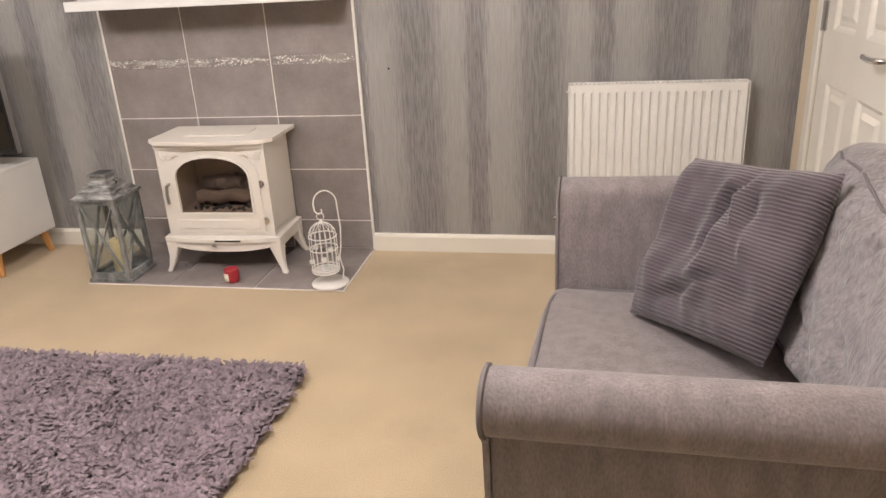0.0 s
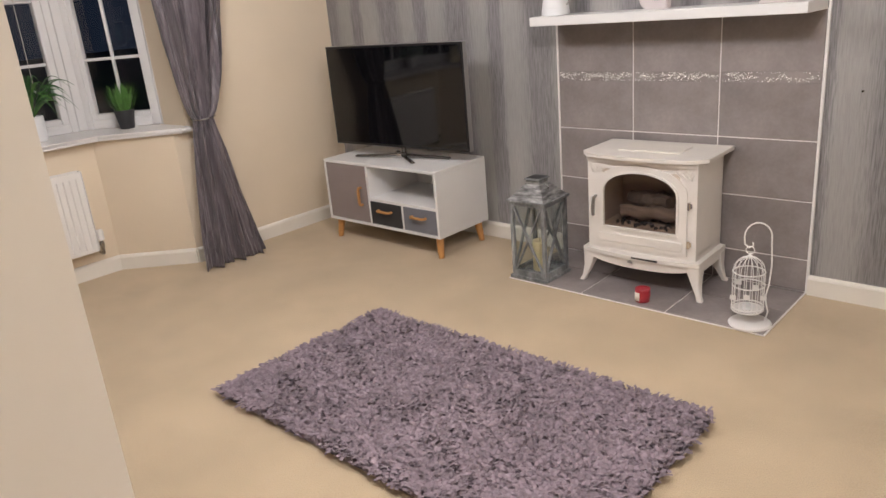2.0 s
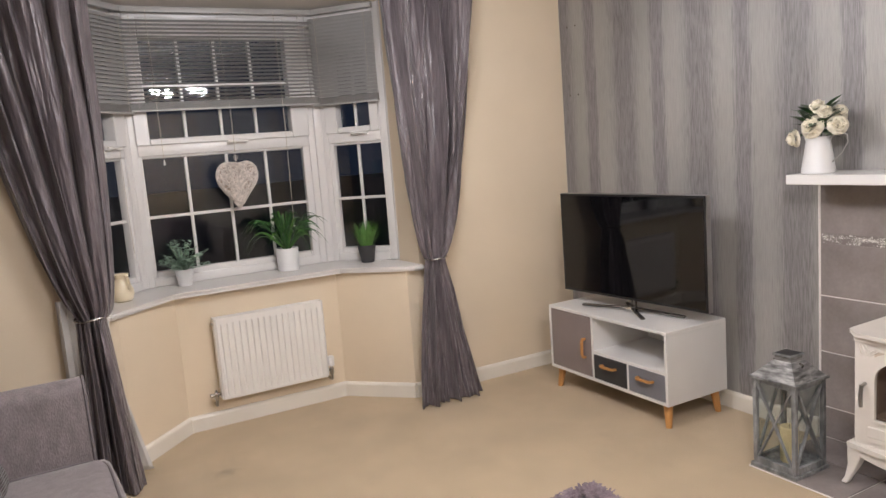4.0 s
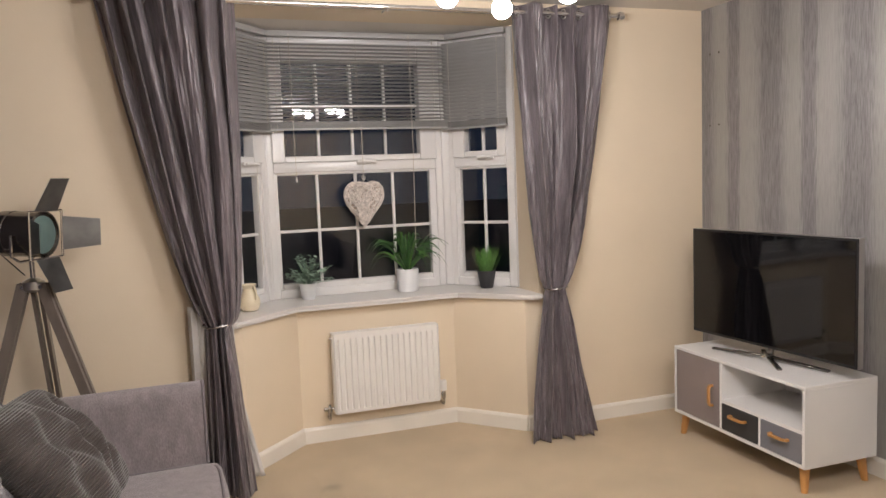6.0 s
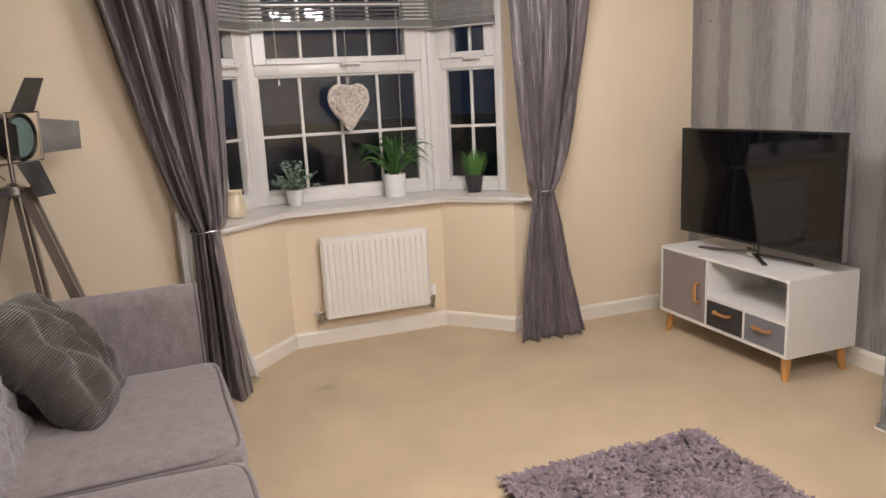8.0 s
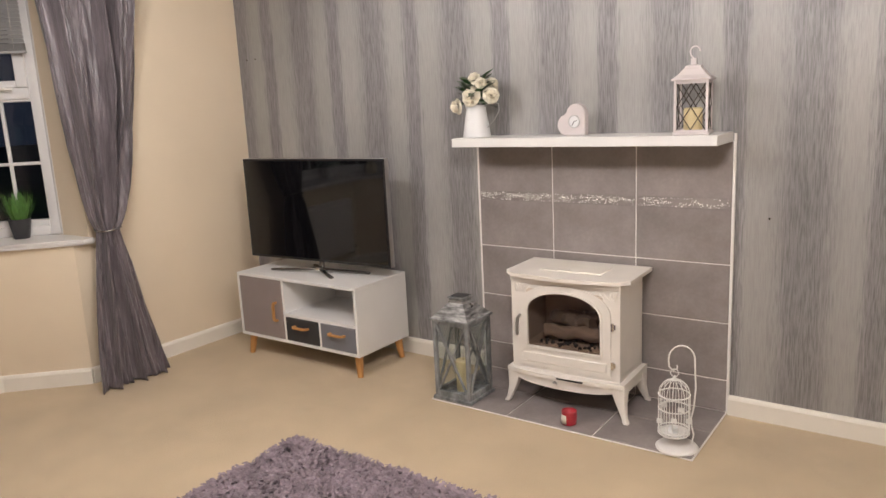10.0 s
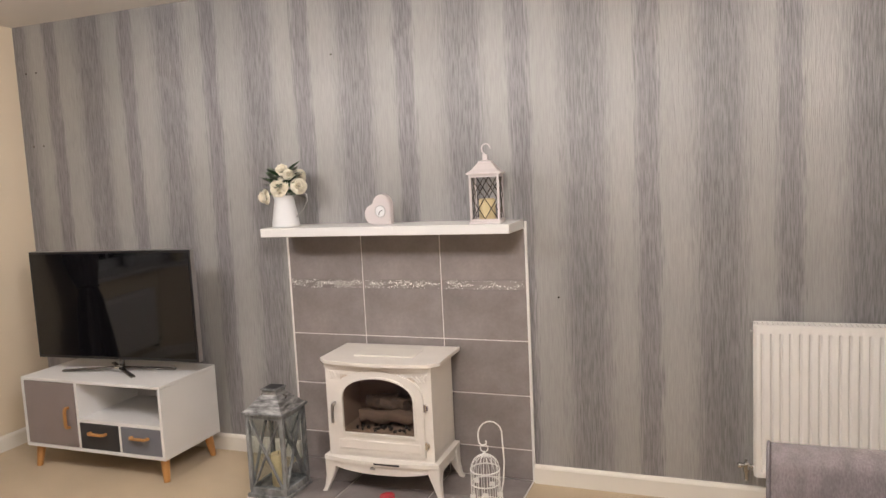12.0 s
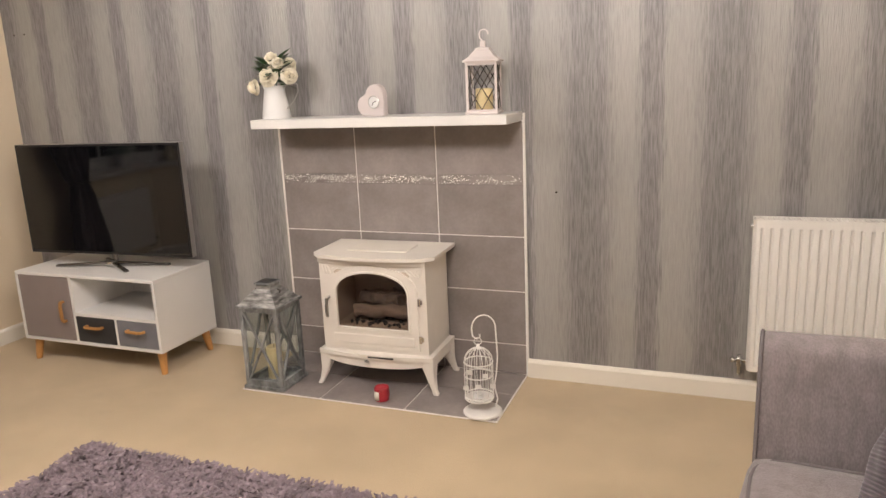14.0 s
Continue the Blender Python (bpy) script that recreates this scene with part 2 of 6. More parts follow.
M_BLACK = material("black_plastic", (0.012, 0.012, 0.013), rough=0.35, vary=0.05)
M_SCREEN = material("television_glass", (0.004, 0.004, 0.005), rough=0.045, vary=0.02, spec=0.5)
M_STEEL = material("dark_chrome", (0.22, 0.21, 0.20), rough=0.18, metal=1.0, vary=0.03)
M_ZINC = material("limewashed_grey_wood", (0.205, 0.21, 0.212), rough=0.7, vary=0.55, scale=16, fine=0.25, bump=0.3, bump_scale=70, stretch=(1, 1, 0.4))
M_ZINC_METAL = material("brushed_zinc", (0.33, 0.33, 0.33), rough=0.38, metal=0.6, vary=0.75, scale=26, fine=0.3, bump_scale=70, stretch=(0.5, 0.5, 2.5))
M_WHITE_METAL = material("white_painted_metal", (0.80, 0.78, 0.76), rough=0.4, vary=0.03)
M_PINK_METAL = material("pale_pink_metal", (0.64, 0.585, 0.58), rough=0.45, vary=0.04)
M_WAX = material("ivory_wax", (0.74, 0.62, 0.36), rough=0.5, vary=0.05, scale=12)
M_RED = material("red_wax", (0.42, 0.018, 0.035), rough=0.3, vary=0.1, coat=0.8)
M_PAPER_LABEL = material("cream_paper_label", (0.75, 0.70, 0.62), rough=0.7)
M_LOG = material("charred_log", (0.135, 0.10, 0.078), rough=0.9, vary=0.5, scale=22, bump=0.8, bump_scale=60, stretch=(0.3, 1, 1))
M_COAL = material("black_coal", (0.02, 0.018, 0.018), rough=0.6, vary=0.4, scale=60)
M_FIREBOX = material("firebox_brown", (0.27, 0.205, 0.16), rough=0.8, vary=0.15)
M_LEAF = material("bright_green_leaf", (0.085, 0.20, 0.04), rough=0.5, vary=0.3, scale=30)
M_LEAF_DARK = material("dark_green_leaf", (0.035, 0.105, 0.025), rough=0.5, vary=0.3, scale=30)
M_LEAF_GREY = material("grey_green_leaf", (0.29, 0.40, 0.31), rough=0.6, vary=0.3, scale=40)
M_LEAF_DUSTY = material("dusty_green_leaf", (0.12, 0.15, 0.10), rough=0.6, vary=0.35, scale=40)
M_CERAMIC = material("white_ceramic", (0.75, 0.755, 0.76), rough=0.35, vary=0.03)
M_CREAM_CERAMIC = material("cream_ceramic", (0.72, 0.63, 0.46), rough=0.3, vary=0.03)
M_PETAL = material("cream_petal", (0.86, 0.80, 0.66), rough=0.7, vary=0.1, scale=40)
M_WICKER = material("whitewashed_wicker", (0.66, 0.60, 0.55), rough=0.8, vary=0.3, scale=60)
# browner, darker wicker with the shade of the gaps painted in
M_WICKER_SHADE = material("shaded_wicker", (0.44, 0.36, 0.30), rough=0.9, vary=0.3, scale=60)
M_CANE = material("pale_string", (0.6, 0.55, 0.48), rough=0.9)
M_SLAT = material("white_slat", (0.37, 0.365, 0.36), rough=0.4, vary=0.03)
# darker copy of the slat colour: shade between the gathered slats, painted in
M_SLAT_SHADE = material("shaded_slat_stack", (0.20, 0.195, 0.19), rough=0.5, vary=0.08)
M_TRIPOD = material("grey_brown_wood", (0.20, 0.165, 0.14), rough=0.45, vary=0.2, scale=12, stretch=(1, 1, 0.2))
M_FLAP = material("grey_metal_flap", (0.30, 0.30, 0.30), rough=0.32, metal=0.8, vary=0.25, scale=9)
M_FUR = material("oatmeal_fur", (0.55, 0.48, 0.40), rough=1.0, vary=0.25, scale=30, sheen=0.3)
M_LENS = material("green_grey_lens", (0.105, 0.155, 0.145), rough=0.25, vary=0.08, scale=20)
M_GLASS = glass_material("window_glass", gloss=1.3)
M_LANTERN_GLASS = glass_material("lantern_glass", tint=(0.93, 0.95, 0.95))
M_SMOKE_GLASS = glass_material("stove_glass", tint=(0.92, 0.88, 0.84), gloss=0.7)
M_GLOBE = emitter("lit_globe", GLOBE_COLOUR, 236.0)
M_GLOBE_BRIGHT = emitter("bright_lit_globe", GLOBE_COLOUR, 385.0)
M_NIGHT = material("night_lawn", (0.02, 0.025, 0.02), rough=1.0, vary=0.3)


# ---- building helpers ----
def mesh_of(bm, name, smooth):
    bmesh.ops.recalc_face_normals(bm, faces=bm.faces)
    me = bpy.data.meshes.new(name)
    bm.to_mesh(me)
    bm.free()
    if smooth:
        for p in me.polygons:
            p.use_smooth = True
        me.set_sharp_from_angle(angle=radians(38))
    return me


def thing(name, loc, label, category, rz=0.0, group="", kind=""):
    ob = new(name)
    ob.empty_display_size = 0.05
    ob.matrix_basis = pose(*loc, 0, 0, rz)
    return tagged(ob, label, category, group, kind)


def part(name, bm, material_, parent, label="", smooth=True):
    ob = new(name, mesh_of(bm, name, smooth))
    ob.data.materials.append(material_)
    ob.parent = parent
    if label:
        ob["label"] = label
    return ob


def solid(name, bm, material_, label, category, kind="", group="", smooth=True):
    ob = new(name, mesh_of(bm, name, smooth))
    ob.data.materials.append(material_)
    return tagged(ob, label, category, group, kind)


def box(x0, x1, y0, y1, z0, z1, bev=0.0, seg=2, bm=None):
    bm = bm or bmesh.new()
    m = Matrix.Translation(((x0 + x1) / 2, (y0 + y1) / 2, (z0 + z1) / 2)) @ Matrix.Diagonal((x1 - x0, y1 - y0, z1 - z0, 1))
    vs = bmesh.ops.create_cube(bm, size=1, matrix=m)["verts"]
    if bev:
        es = list({e for v in vs for e in v.link_edges})
        bmesh.ops.bevel(bm, geom=es, offset=bev, segments=seg, profile=0.5, affect="EDGES")
    return bm


def prism(outline, z0, z1, bm=None):
    """An upright prism over a plan outline of (x, y)."""
    bm = bm or bmesh.new()
    lo = [bm.verts.new((x, y, z0)) for x, y in outline]
    hi = [bm.verts.new((x, y, z1)) for x, y in outline]
    n = len(outline)
    for i in range(n):
        bm.faces.new((lo[i], lo[(i + 1) % n], hi[(i + 1) % n], hi[i]))
    bm.faces.new(lo[::-1])
    bm.faces.new(hi)
    return bm


def extrude_y(outline, y0, y1, bm=None):
    """A prism along y over an outline of (x, z)."""
    bm = bm or bmesh.new()
    a = [bm.verts.new((x, y0, z)) for x, z in outline]
    b = [bm.verts.new((x, y1, z)) for x, z in outline]
    n = len(outline)
    for i in range(n):
        bm.faces.new((a[i], a[(i + 1) % n], b[(i + 1) % n], b[i]))
    bm.faces.new(a[::-1])
    bm.faces.new(b)
    return bm


def lathe(profile, segs=24, bm=None, at=(0, 0, 0)):
    bm = bm or bmesh.new()
    rings = []
    for r, z in profile:
        rings.append([bm.verts.new((at[0] + r * math.cos(2 * math.pi * i / segs), at[1] + r * math.sin(2 * math.pi * i / segs), at[2] + z)) for i in range(segs)])
    for a, b in zip(rings, rings[1:]):
        for i in range(segs):
            bm.faces.new((a[i], a[(i + 1) % segs], b[(i + 1) % segs], b[i]))
    bm.faces.new(rings[0][::-1])
    bm.faces.new(rings[-1])
    return bm


def tube(points, r, segs=8, bm=None, r_end=None, closed=False):
    bm = bm or bmesh.new()
    pts = [Vector(p) for p in points]
    rings = []
    n = len(pts)
    up = Vector((0, 0, 1))
    side = None
    for i, p in enumerate(pts):
        if closed:
            d = pts[(i + 1) % n] - pts[i - 1]
        else:
            d = pts[min(i + 1, n - 1)] - pts[max(i - 1, 0)]
        d.normalize()
        if side is None:
            side = d.cross(up if abs(d.z) < 0.95 else Vector((1, 0, 0))).normalized()
        else:
            side = (side - d * side.dot(d)).normalized()
        other = d.cross(side)
        rr = r if r_end is None else r + (r_end - r) * i / (n - 1)
        rings.append([bm.verts.new(p + (side * math.cos(2 * math.pi * k / segs) + other * math.sin(2 * math.pi * k / segs)) * rr) for k in range(segs)])
    pairs = list(zip(rings, rings[1:])) + ([(rings[-1], rings[0])] if closed else [])
    for a, b in pairs:
        for k in range(segs):
            bm.faces.new((a[k], a[(k + 1) % segs], b[(k + 1) % segs], b[k]))
    if not closed:
        bm.faces.new(rings[0][::-1])
        bm.faces.new(rings[-1])
    return bm


def beam(a, b, w, d, bm=None, up=(0, 0, 1)):
    """A straight rectangular bar from a to b."""
    bm = bm or bmesh.new()
    a, b = Vector(a), Vector(b)
    t = (b - a).normalized()
    s = t.cross(Vector(up))
    s = (s if s.length > 1e-4 else t.cross(Vector((1, 0, 0)))).normalized()
    o = s.cross(t)
    q = [[bm.verts.new(p + s * i * w / 2 + o * j * d / 2) for i, j in ((-1, -1), (1, -1), (1, 1), (-1, 1))] for p in (a, b)]
    for i in range(4):
        bm.faces.new((q[0][i], q[0][(i + 1) % 4], q[1][(i + 1) % 4], q[1][i]))
    bm.faces.new(q[0][::-1])
    bm.faces.new(q[1])
    return bm


def arc(cx, cz, r, a0, a1, n):
    return [(cx + r * math.cos(radians(a0 + (a1 - a0) * i / n)), cz + r * math.sin(radians(a0 + (a1 - a0) * i / n))) for i in range(n + 1)]


def soft_box(sx, sy, sz, at=(0, 0, 0), n=9, puff=0.12, corner=0.18, lump=0.006, seed=0.0, sag=None, seam=None):
    """A stuffed block with rounded edges, bulging faces and slight lumps; seam (a list and an axis) collects the rim of one face."""
    bm = bmesh.new()
    bmesh.ops.create_cube(bm, size=2)
    bmesh.ops.subdivide_edges(bm, edges=bm.edges[:], cuts=n, use_grid_fill=True)
    small = min(sx, sy, sz) / 2
    rad = small * 2 * corner
    half = Vector((sx / 2, sy / 2, sz / 2))
    for v in bm.verts:
        u = v.co.copy()
        p = Vector((u.x * half.x, u.y * half.y, u.z * half.z))
        core = Vector([max(-h + rad, min(h - rad, c)) for c, h in zip(p, half)])
        d = p - core
        if d.length > 1e-6:
            p = core + d.normalized() * rad
        for i in range(3):
            j, k = (i + 1) % 3, (i + 2) % 3
            w = (1 - u[j] ** 2) * (1 - u[k] ** 2)
            p[i] += math.copysign(1, u[i]) * (abs(u[i]) ** 3) * w * puff * small
        q = p * 7 + Vector((seed, seed * 1.7, 0))
        p += Vector((noise.noise(q), noise.noise(q + Vector((9, 0, 0))), noise.noise(q + Vector((0, 9, 0))))) * lump
        if sag:
            p = sag(p, u)
        v.co = p + Vector(at)
        if seam is not None:
            across = u[3 - seam[1]]
            if u[seam[1]] > 0.999 and max(abs(u.x), abs(across)) > 0.999:
                seam[0].append((math.atan2(across, u.x), v.co.copy()))
    return bm


def pillow(s, thick, n=22, seed=0.0, crease=0.012, folds=(), pinch=0.07):
    """A square stuffed cushion lying in the x-z plane, centred on its middle."""
    bm = bmesh.new()
    grid = {}
    for side in (-1, 1):
        for i in range(n + 1):
            for j in range(n + 1):
                u, w = 2 * i / n - 1, 2 * j / n - 1
                rim = i in (0, n) or j in (0, n)
                if rim and side == 1:
                    grid[side, i, j] = grid[-1, i, j]
                    continue
                pin = 1 - pinch * (1 - abs(w) ** 2) * abs(u) ** 2
                pin2 = 1 - pinch * (1 - abs(u) ** 2) * abs(w) ** 2
                t = ((1 - u ** 4) * (1 - w ** 4)) ** 0.55 * thick / 2
                k = noise.noise(Vector((u * 1.6 + seed, w * 1.6, side))) * crease * 2 + noise.noise(Vector((u * 4 + seed, w * 2.2, side * 2.0))) * crease
                t += 0 if rim else k * (1 - abs(u) ** 6) * (1 - abs(w) ** 6)
                for angle, shift, mid, reach, wide, deep in folds:
                    ca, sa = math.cos(radians(angle)), math.sin(radians(angle))
                    along, off = u * ca + w * sa - mid, w * ca - u * sa - shift
                    off += 0.10 * noise.noise(Vector((along * 2.2, shift * 9, seed)))
                    g = math.exp(-(off / wide) ** 2) - 0.55 * math.exp(-((off - 2.1 * wide) / (1.5 * wide)) ** 2)
                    t -= 0 if rim else deep * g * math.exp(-(along / reach) ** 4) * (1 - u ** 8) * (1 - w ** 8)
                grid[side, i, j] = bm.verts.new((u * s / 2 * pin, side * t, w * s / 2 * pin2))
        for i in range(n):
            for j in range(n):
                bm.faces.new((grid[side, i, j], grid[side, i + 1, j], grid[side, i + 1, j + 1], grid[side, i, j + 1]))
    return bm


def turn(bm, m):
    bmesh.ops.transform(bm, matrix=m, verts=bm.verts)
    return bm


# ---- the large structure ----
solid("floor", box(-5.2, 2.2, -2.2, 3.6, -0.1, 0.0), M_CARPET, "worn beige fitted carpet", "carpet", "structure")
solid("ceiling", box(-4.16, 2.2, -2.2, 3.6, CEIL, CEIL + 0.1), M_CEIL, "plain white painted ceiling", "ceiling", "structure")
solid("wall_north", box(-4.3, 0.70, WALL_N, WALL_N + 0.12, 0, CEIL), M_PAPER, "wall papered in silver grey vertical bands", "wall", "structure")

DOOR_X0, DOOR_X1, DOOR_H, NIB = -0.290, 0.510, 2.0, -0.275
solid("wall_doorway", box(-1.30, DOOR_X0, NIB - 0.12, NIB, 0, CEIL), M_CREAM, "cream painted wall beside the doorway", "wall", "structure")
solid("wall_doorway", box(DOOR_X1, WALL_E, NIB - 0.12, NIB, 0, CEIL), M_CREAM, "cream painted wall beside the doorway", "wall", "structure")
solid("wall_doorway", box(DOOR_X0, DOOR_X1, NIB - 0.12, NIB, DOOR_H, CEIL), M_CREAM, "cream painted wall over the doorway", "wall", "structure")
bm = box(-4.3, -1.30, WALL_S - 0.12, WALL_S, 0, CEIL)
solid("wall_south", bm, M_DARKWALL, "dark plum painted feature wall", "wall", "structure")
bm = box(-1.3, -1.2, -2.2, NIB - 0.12, 0, CEIL)
box(1.2, 1.3, -2.2, NIB, 0, CEIL, bm=bm)
box(WALL_E + 0.12, 1.2, NIB - 0.12, NIB, 0, CEIL, bm=bm)
box(-1.2, 1.2, -2.2, -2.1, 0, CEIL, bm=bm)
solid("wall_hall", bm, M_CREAM, "cream painted hallway walls", "wall", "structure")

ED0, ED1 = 2.50, 3.26
bm = box(WALL_E, WALL_E + 0.12, NIB - 0.12, ED0, 0, CEIL)
box(WALL_E, WALL_E + 0.12, ED1, WALL_N, 0, CEIL, bm=bm)
box(WALL_E, WALL_E + 0.12, ED0, ED1, DOOR_H, CEIL, bm=bm)
solid("wall_east", bm, M_CREAM, "cream painted wall with a doorway", "wall", "structure")

BAY_L, BAY_R, BAY_TOP = 0.72, 2.39, 2.27
bm = box(WALL_W - 0.30, WALL_W, WALL_S, BAY_L, 0, CEIL)
box(WALL_W - 0.30, WALL_W, BAY_R, WALL_N, 0, CEIL, bm=bm)
box(WALL_W - 0.30, WALL_W, BAY_L, BAY_R, BAY_TOP, CEIL + 0.1, bm=bm)
solid("wall_west", bm, M_CREAM, "cream painted wall with a bay opening", "wall", "structure")
solid("bay_ceiling", prism([(-4.45, 0.60), (-4.45, 2.50), (-4.95, 2.20), (-4.95, 0.90)], BAY_TOP, BAY_TOP + 0.1), M_CEIL, "white painted ceiling of the bay", "ceiling", "structure")
SILL = 0.768
solid("wall_bay", prism([(-4.151, 0.719), (-4.151, 0.80), (-4.47, 1.105), (-4.47, 2.000), (-4.151, 2.305), (-4.151, 2.391), (-4.46, 2.46), (-4.90, 2.16), (-4.90, 0.94), (-4.46, 0.64)], 0, SILL - 0.03),
      M_CREAM, "cream painted low wall of the bay", "wall", "structure")
bm = prism([(-4.095, 0.700), (-4.095, 0.775), (-4.42, 1.092), (-4.42, 2.013), (-4.095, 2.33), (-4.095, 2.40), (-4.148, 2.40), (-4.148, 2.388), (-4.40, 2.388), (-4.80, 2.14), (-4.80, 0.96), (-4.40, 0.722), (-4.148, 0.722), (-4.148, 0.700)], SILL - 0.028, SILL)
bmesh.ops.bevel(bm, geom=[e for e in bm.edges if max(v.co.x for v in e.verts) > -4.43 and abs(e.verts[0].co.z - e.verts[1].co.z) < 1e-4 and min(v.co.x for v in e.verts) > -4.43], offset=0.009, segments=2, affect="EDGES")
solid("window_sill", bm, M_SILL, "white glossy window board round the bay", "window sill", "structure", smooth=False)


def skirting(name, a, b, side):
    """A skirting board from a to b on the floor; side: its thickness, to the left of a-b."""
    a, b = Vector((*a, 0)), Vector((*b, 0))
    t = (b - a).normalized()
    s = Vector((-t.y, t.x, 0))
    bm = bmesh.new()
    prof = [(-0.001, 0.0), (side, 0.0), (side, 0.070), (side * 0.75, 0.079), (side * 0.45, 0.084), (-0.001, 0.086)]
    r0 = [bm.verts.new(a + s * d + Vector((0, 0, z))) for d, z in prof]
    r1 = [bm.verts.new(b + s * d + Vector((0, 0, z))) for d, z in prof]
    n = len(prof)
    for i in range(n):
        bm.faces.new((r0[i], r0[(i + 1) % n], r1[(i + 1) % n], r1[i]))
    bm.faces.new(r0[::-1])
    bm.faces.new(r1)
    return solid(name, bm, M_GLOSS, "white gloss painted skirting board", "skirting board", "structure", smooth=False)


SK = 0.016
skirting("baseboard", (WALL_E, WALL_N), (-1.233, WALL_N), SK)
skirting("baseboard", (-2.452, WALL_N), (WALL_W + 0.02, WALL_N), SK)
skirting("baseboard", (WALL_W, WALL_N), (WALL_W, 2.306), SK)
skirting("baseboard", (WALL_W, 2.306), (-4.47, 2.0), SK)
skirting("baseboard", (-4.47, 2.0), (-4.47, 1.105), SK)
skirting("baseboard", (-4.47, 1.105), (WALL_W, 0.80), SK)
skirting("baseboard", (WALL_W, 0.80), (WALL_W, WALL_S), SK)
skirting("baseboard", (WALL_W, WALL_S), (-1.30, WALL_S), SK)
skirting("baseboard", (-1.30, NIB), (DOOR_X0 - 0.07, NIB), SK)
skirting("baseboard", (WALL_E, NIB), (WALL_E, ED0 - 0.07), SK)


# ---- doors ----
def panel_door(width, name, loc, rz, label, handles, hz):
    """A moulded six-panel leaf: local x from hinge to lock, y through its thickness, front face at y = 0."""
    th, h = 0.040, DOOR_H - 0.012
    door = thing(name, loc, label, "door", rz, kind="structure")
    st, mid = 0.105, 0.10
    xs = [(st, (width - mid) / 2), ((width + mid) / 2, width - st)]
    zs = [(0.22, 0.80), (0.98, 1.55), (1.66, 1.86)]
    bm = bmesh.new()
    cols = [(0, st), (xs[0][1], xs[1][0]), (width - st, width)]
    for a, c in cols:
        box(a, c, 0, th, 0.006, h, bm=bm)
    for a, c in xs:
        for z0, z1 in ((0.006, zs[0][0]), (zs[0][1], zs[1][0]), (zs[1][1], zs[2][0]), (zs[2][1], h)):
            box(a, c, 0, th, z0, z1, bm=bm)
    leaf = part("leaf", bm, M_GLOSS, door, smooth=False)
    for a, c in xs:
        for z0, z1 in zs:
            bm = bmesh.new()
            for y_out, y_in in ((0.0, 0.012), (th, th - 0.012)):
                rings = []
                for off, y in ((0.0, y_out), (0.008, y_out + (y_in - y_out) * 0.4), (0.016, y_in), (0.034, y_in), (0.052, y_out + (y_in - y_out) * 0.25)):
                    rings.append([bm.verts.new((x, y, z)) for x, z in ((a + off, z0 + off), (c - off, z0 + off), (c - off, z1 - off), (a + off, z1 - off))])
                for p, q in zip(rings, rings[1:]):
                    for i in range(4):
                        bm.faces.new((p[i], p[(i + 1) % 4], q[(i + 1) % 4], q[i]))
                bm.faces.new(rings[-1])
            part("panel", bm, M_GLOSS, door, smooth=False)
    for z in (0.25, 1.02, 1.75):
        bm = tube([(-0.004, -0.006, z - 0.05), (-0.004, -0.006, z + 0.05)], 0.006)
        box(-0.001, 0.025, -0.003, 0.001, z - 0.05, z + 0.05, bm=bm)
        part("hinge", bm, M_NICKEL, door)
    for sgn, y in handles:
        hx = width - 0.062
        rose = turn(lathe([(0.027, 0), (0.027, 0.006), (0.024, 0.009), (0.012, 0.010), (0.0115, 0.012)], 28), Matrix.Translation((hx, y, hz)) @ Matrix.Rotation(radians(90 * sgn), 4, "X"))
        hd = part("rose", rose, M_NICKEL, door, "round chrome rose")
        pts = [(hx, y - 0.008 * sgn, hz), (hx, y - 0.030 * sgn, hz), (hx - 0.003, y - 0.043 * sgn, hz), (hx - 0.012, y - 0.050 * sgn, hz - 0.001), (hx - 0.03, y - 0.052 * sgn, hz - 0.002), (hx - 0.07, y - 0.052 * sgn, hz - 0.003), (hx - 0.115, y - 0.050 * sgn, hz)]
        part("lever", tube(pts, 0.0095, 12), M_CHROME, hd, "curved polished chrome lever handle")
    return door


panel_door(0.79, "door_1", (-0.282, -0.240, 0), 116.0, "white gloss panelled door standing open, with chrome lever", [(1, 0.0), (-1, 0.040)], 0.95)
panel_door(ED1 - ED0 - 0.008, "door_2", (WALL_E - 0.002, ED1 - 0.004, 0), -90.0, "closed white gloss panelled door with chrome lever", [(1, 0.0)], 0.95)


def door_lining(name, x0, x1, y, along, label):
    """Lining and architrave round an opening; along: the opening runs along x or y."""
    root = thing(name, (0, 0, 0), label, "door frame", kind="structure")
    def put(nm, a0, a1, d0, d1, z0, z1):
        b = box(a0, a1, d0, d1, z0, z1, 0.004, 1) if along == "x" else box(d0, d1, a0, a1, z0, z1, 0.004, 1)
        part(nm, b, M_GLOSS, root, smooth=False)
    s = 1 if along == "x" else -1
    w = 0.065
    f0, f1 = sorted((y, y + s * 0.016))
    put("architrave", x0 - w, x0 - 0.002, f0, f1, 0, DOOR_H + w)
    put("architrave", x1 + 0.002, x1 + w, f0, f1, 0, DOOR_H + w)
    put("architrave", x0 - 0.002, x1 + 0.002, f0, f1, DOOR_H + 0.002, DOOR_H + w)
    d0, d1 = sorted((y - s * 0.12, y - s * 0.002))
    if along == "x":
        put("lining", x0 - 0.001, x0 + 0.006, d0, d1 + 0.05, 0, DOOR_H)
        put("lining", x1 - 0.006, x1 + 0.001, d0, d1 + 0.05, 0, DOOR_H)
    return root


door_lining("trim_1", DOOR_X0, DOOR_X1, NIB, "x", "white painted door frame and architrave")
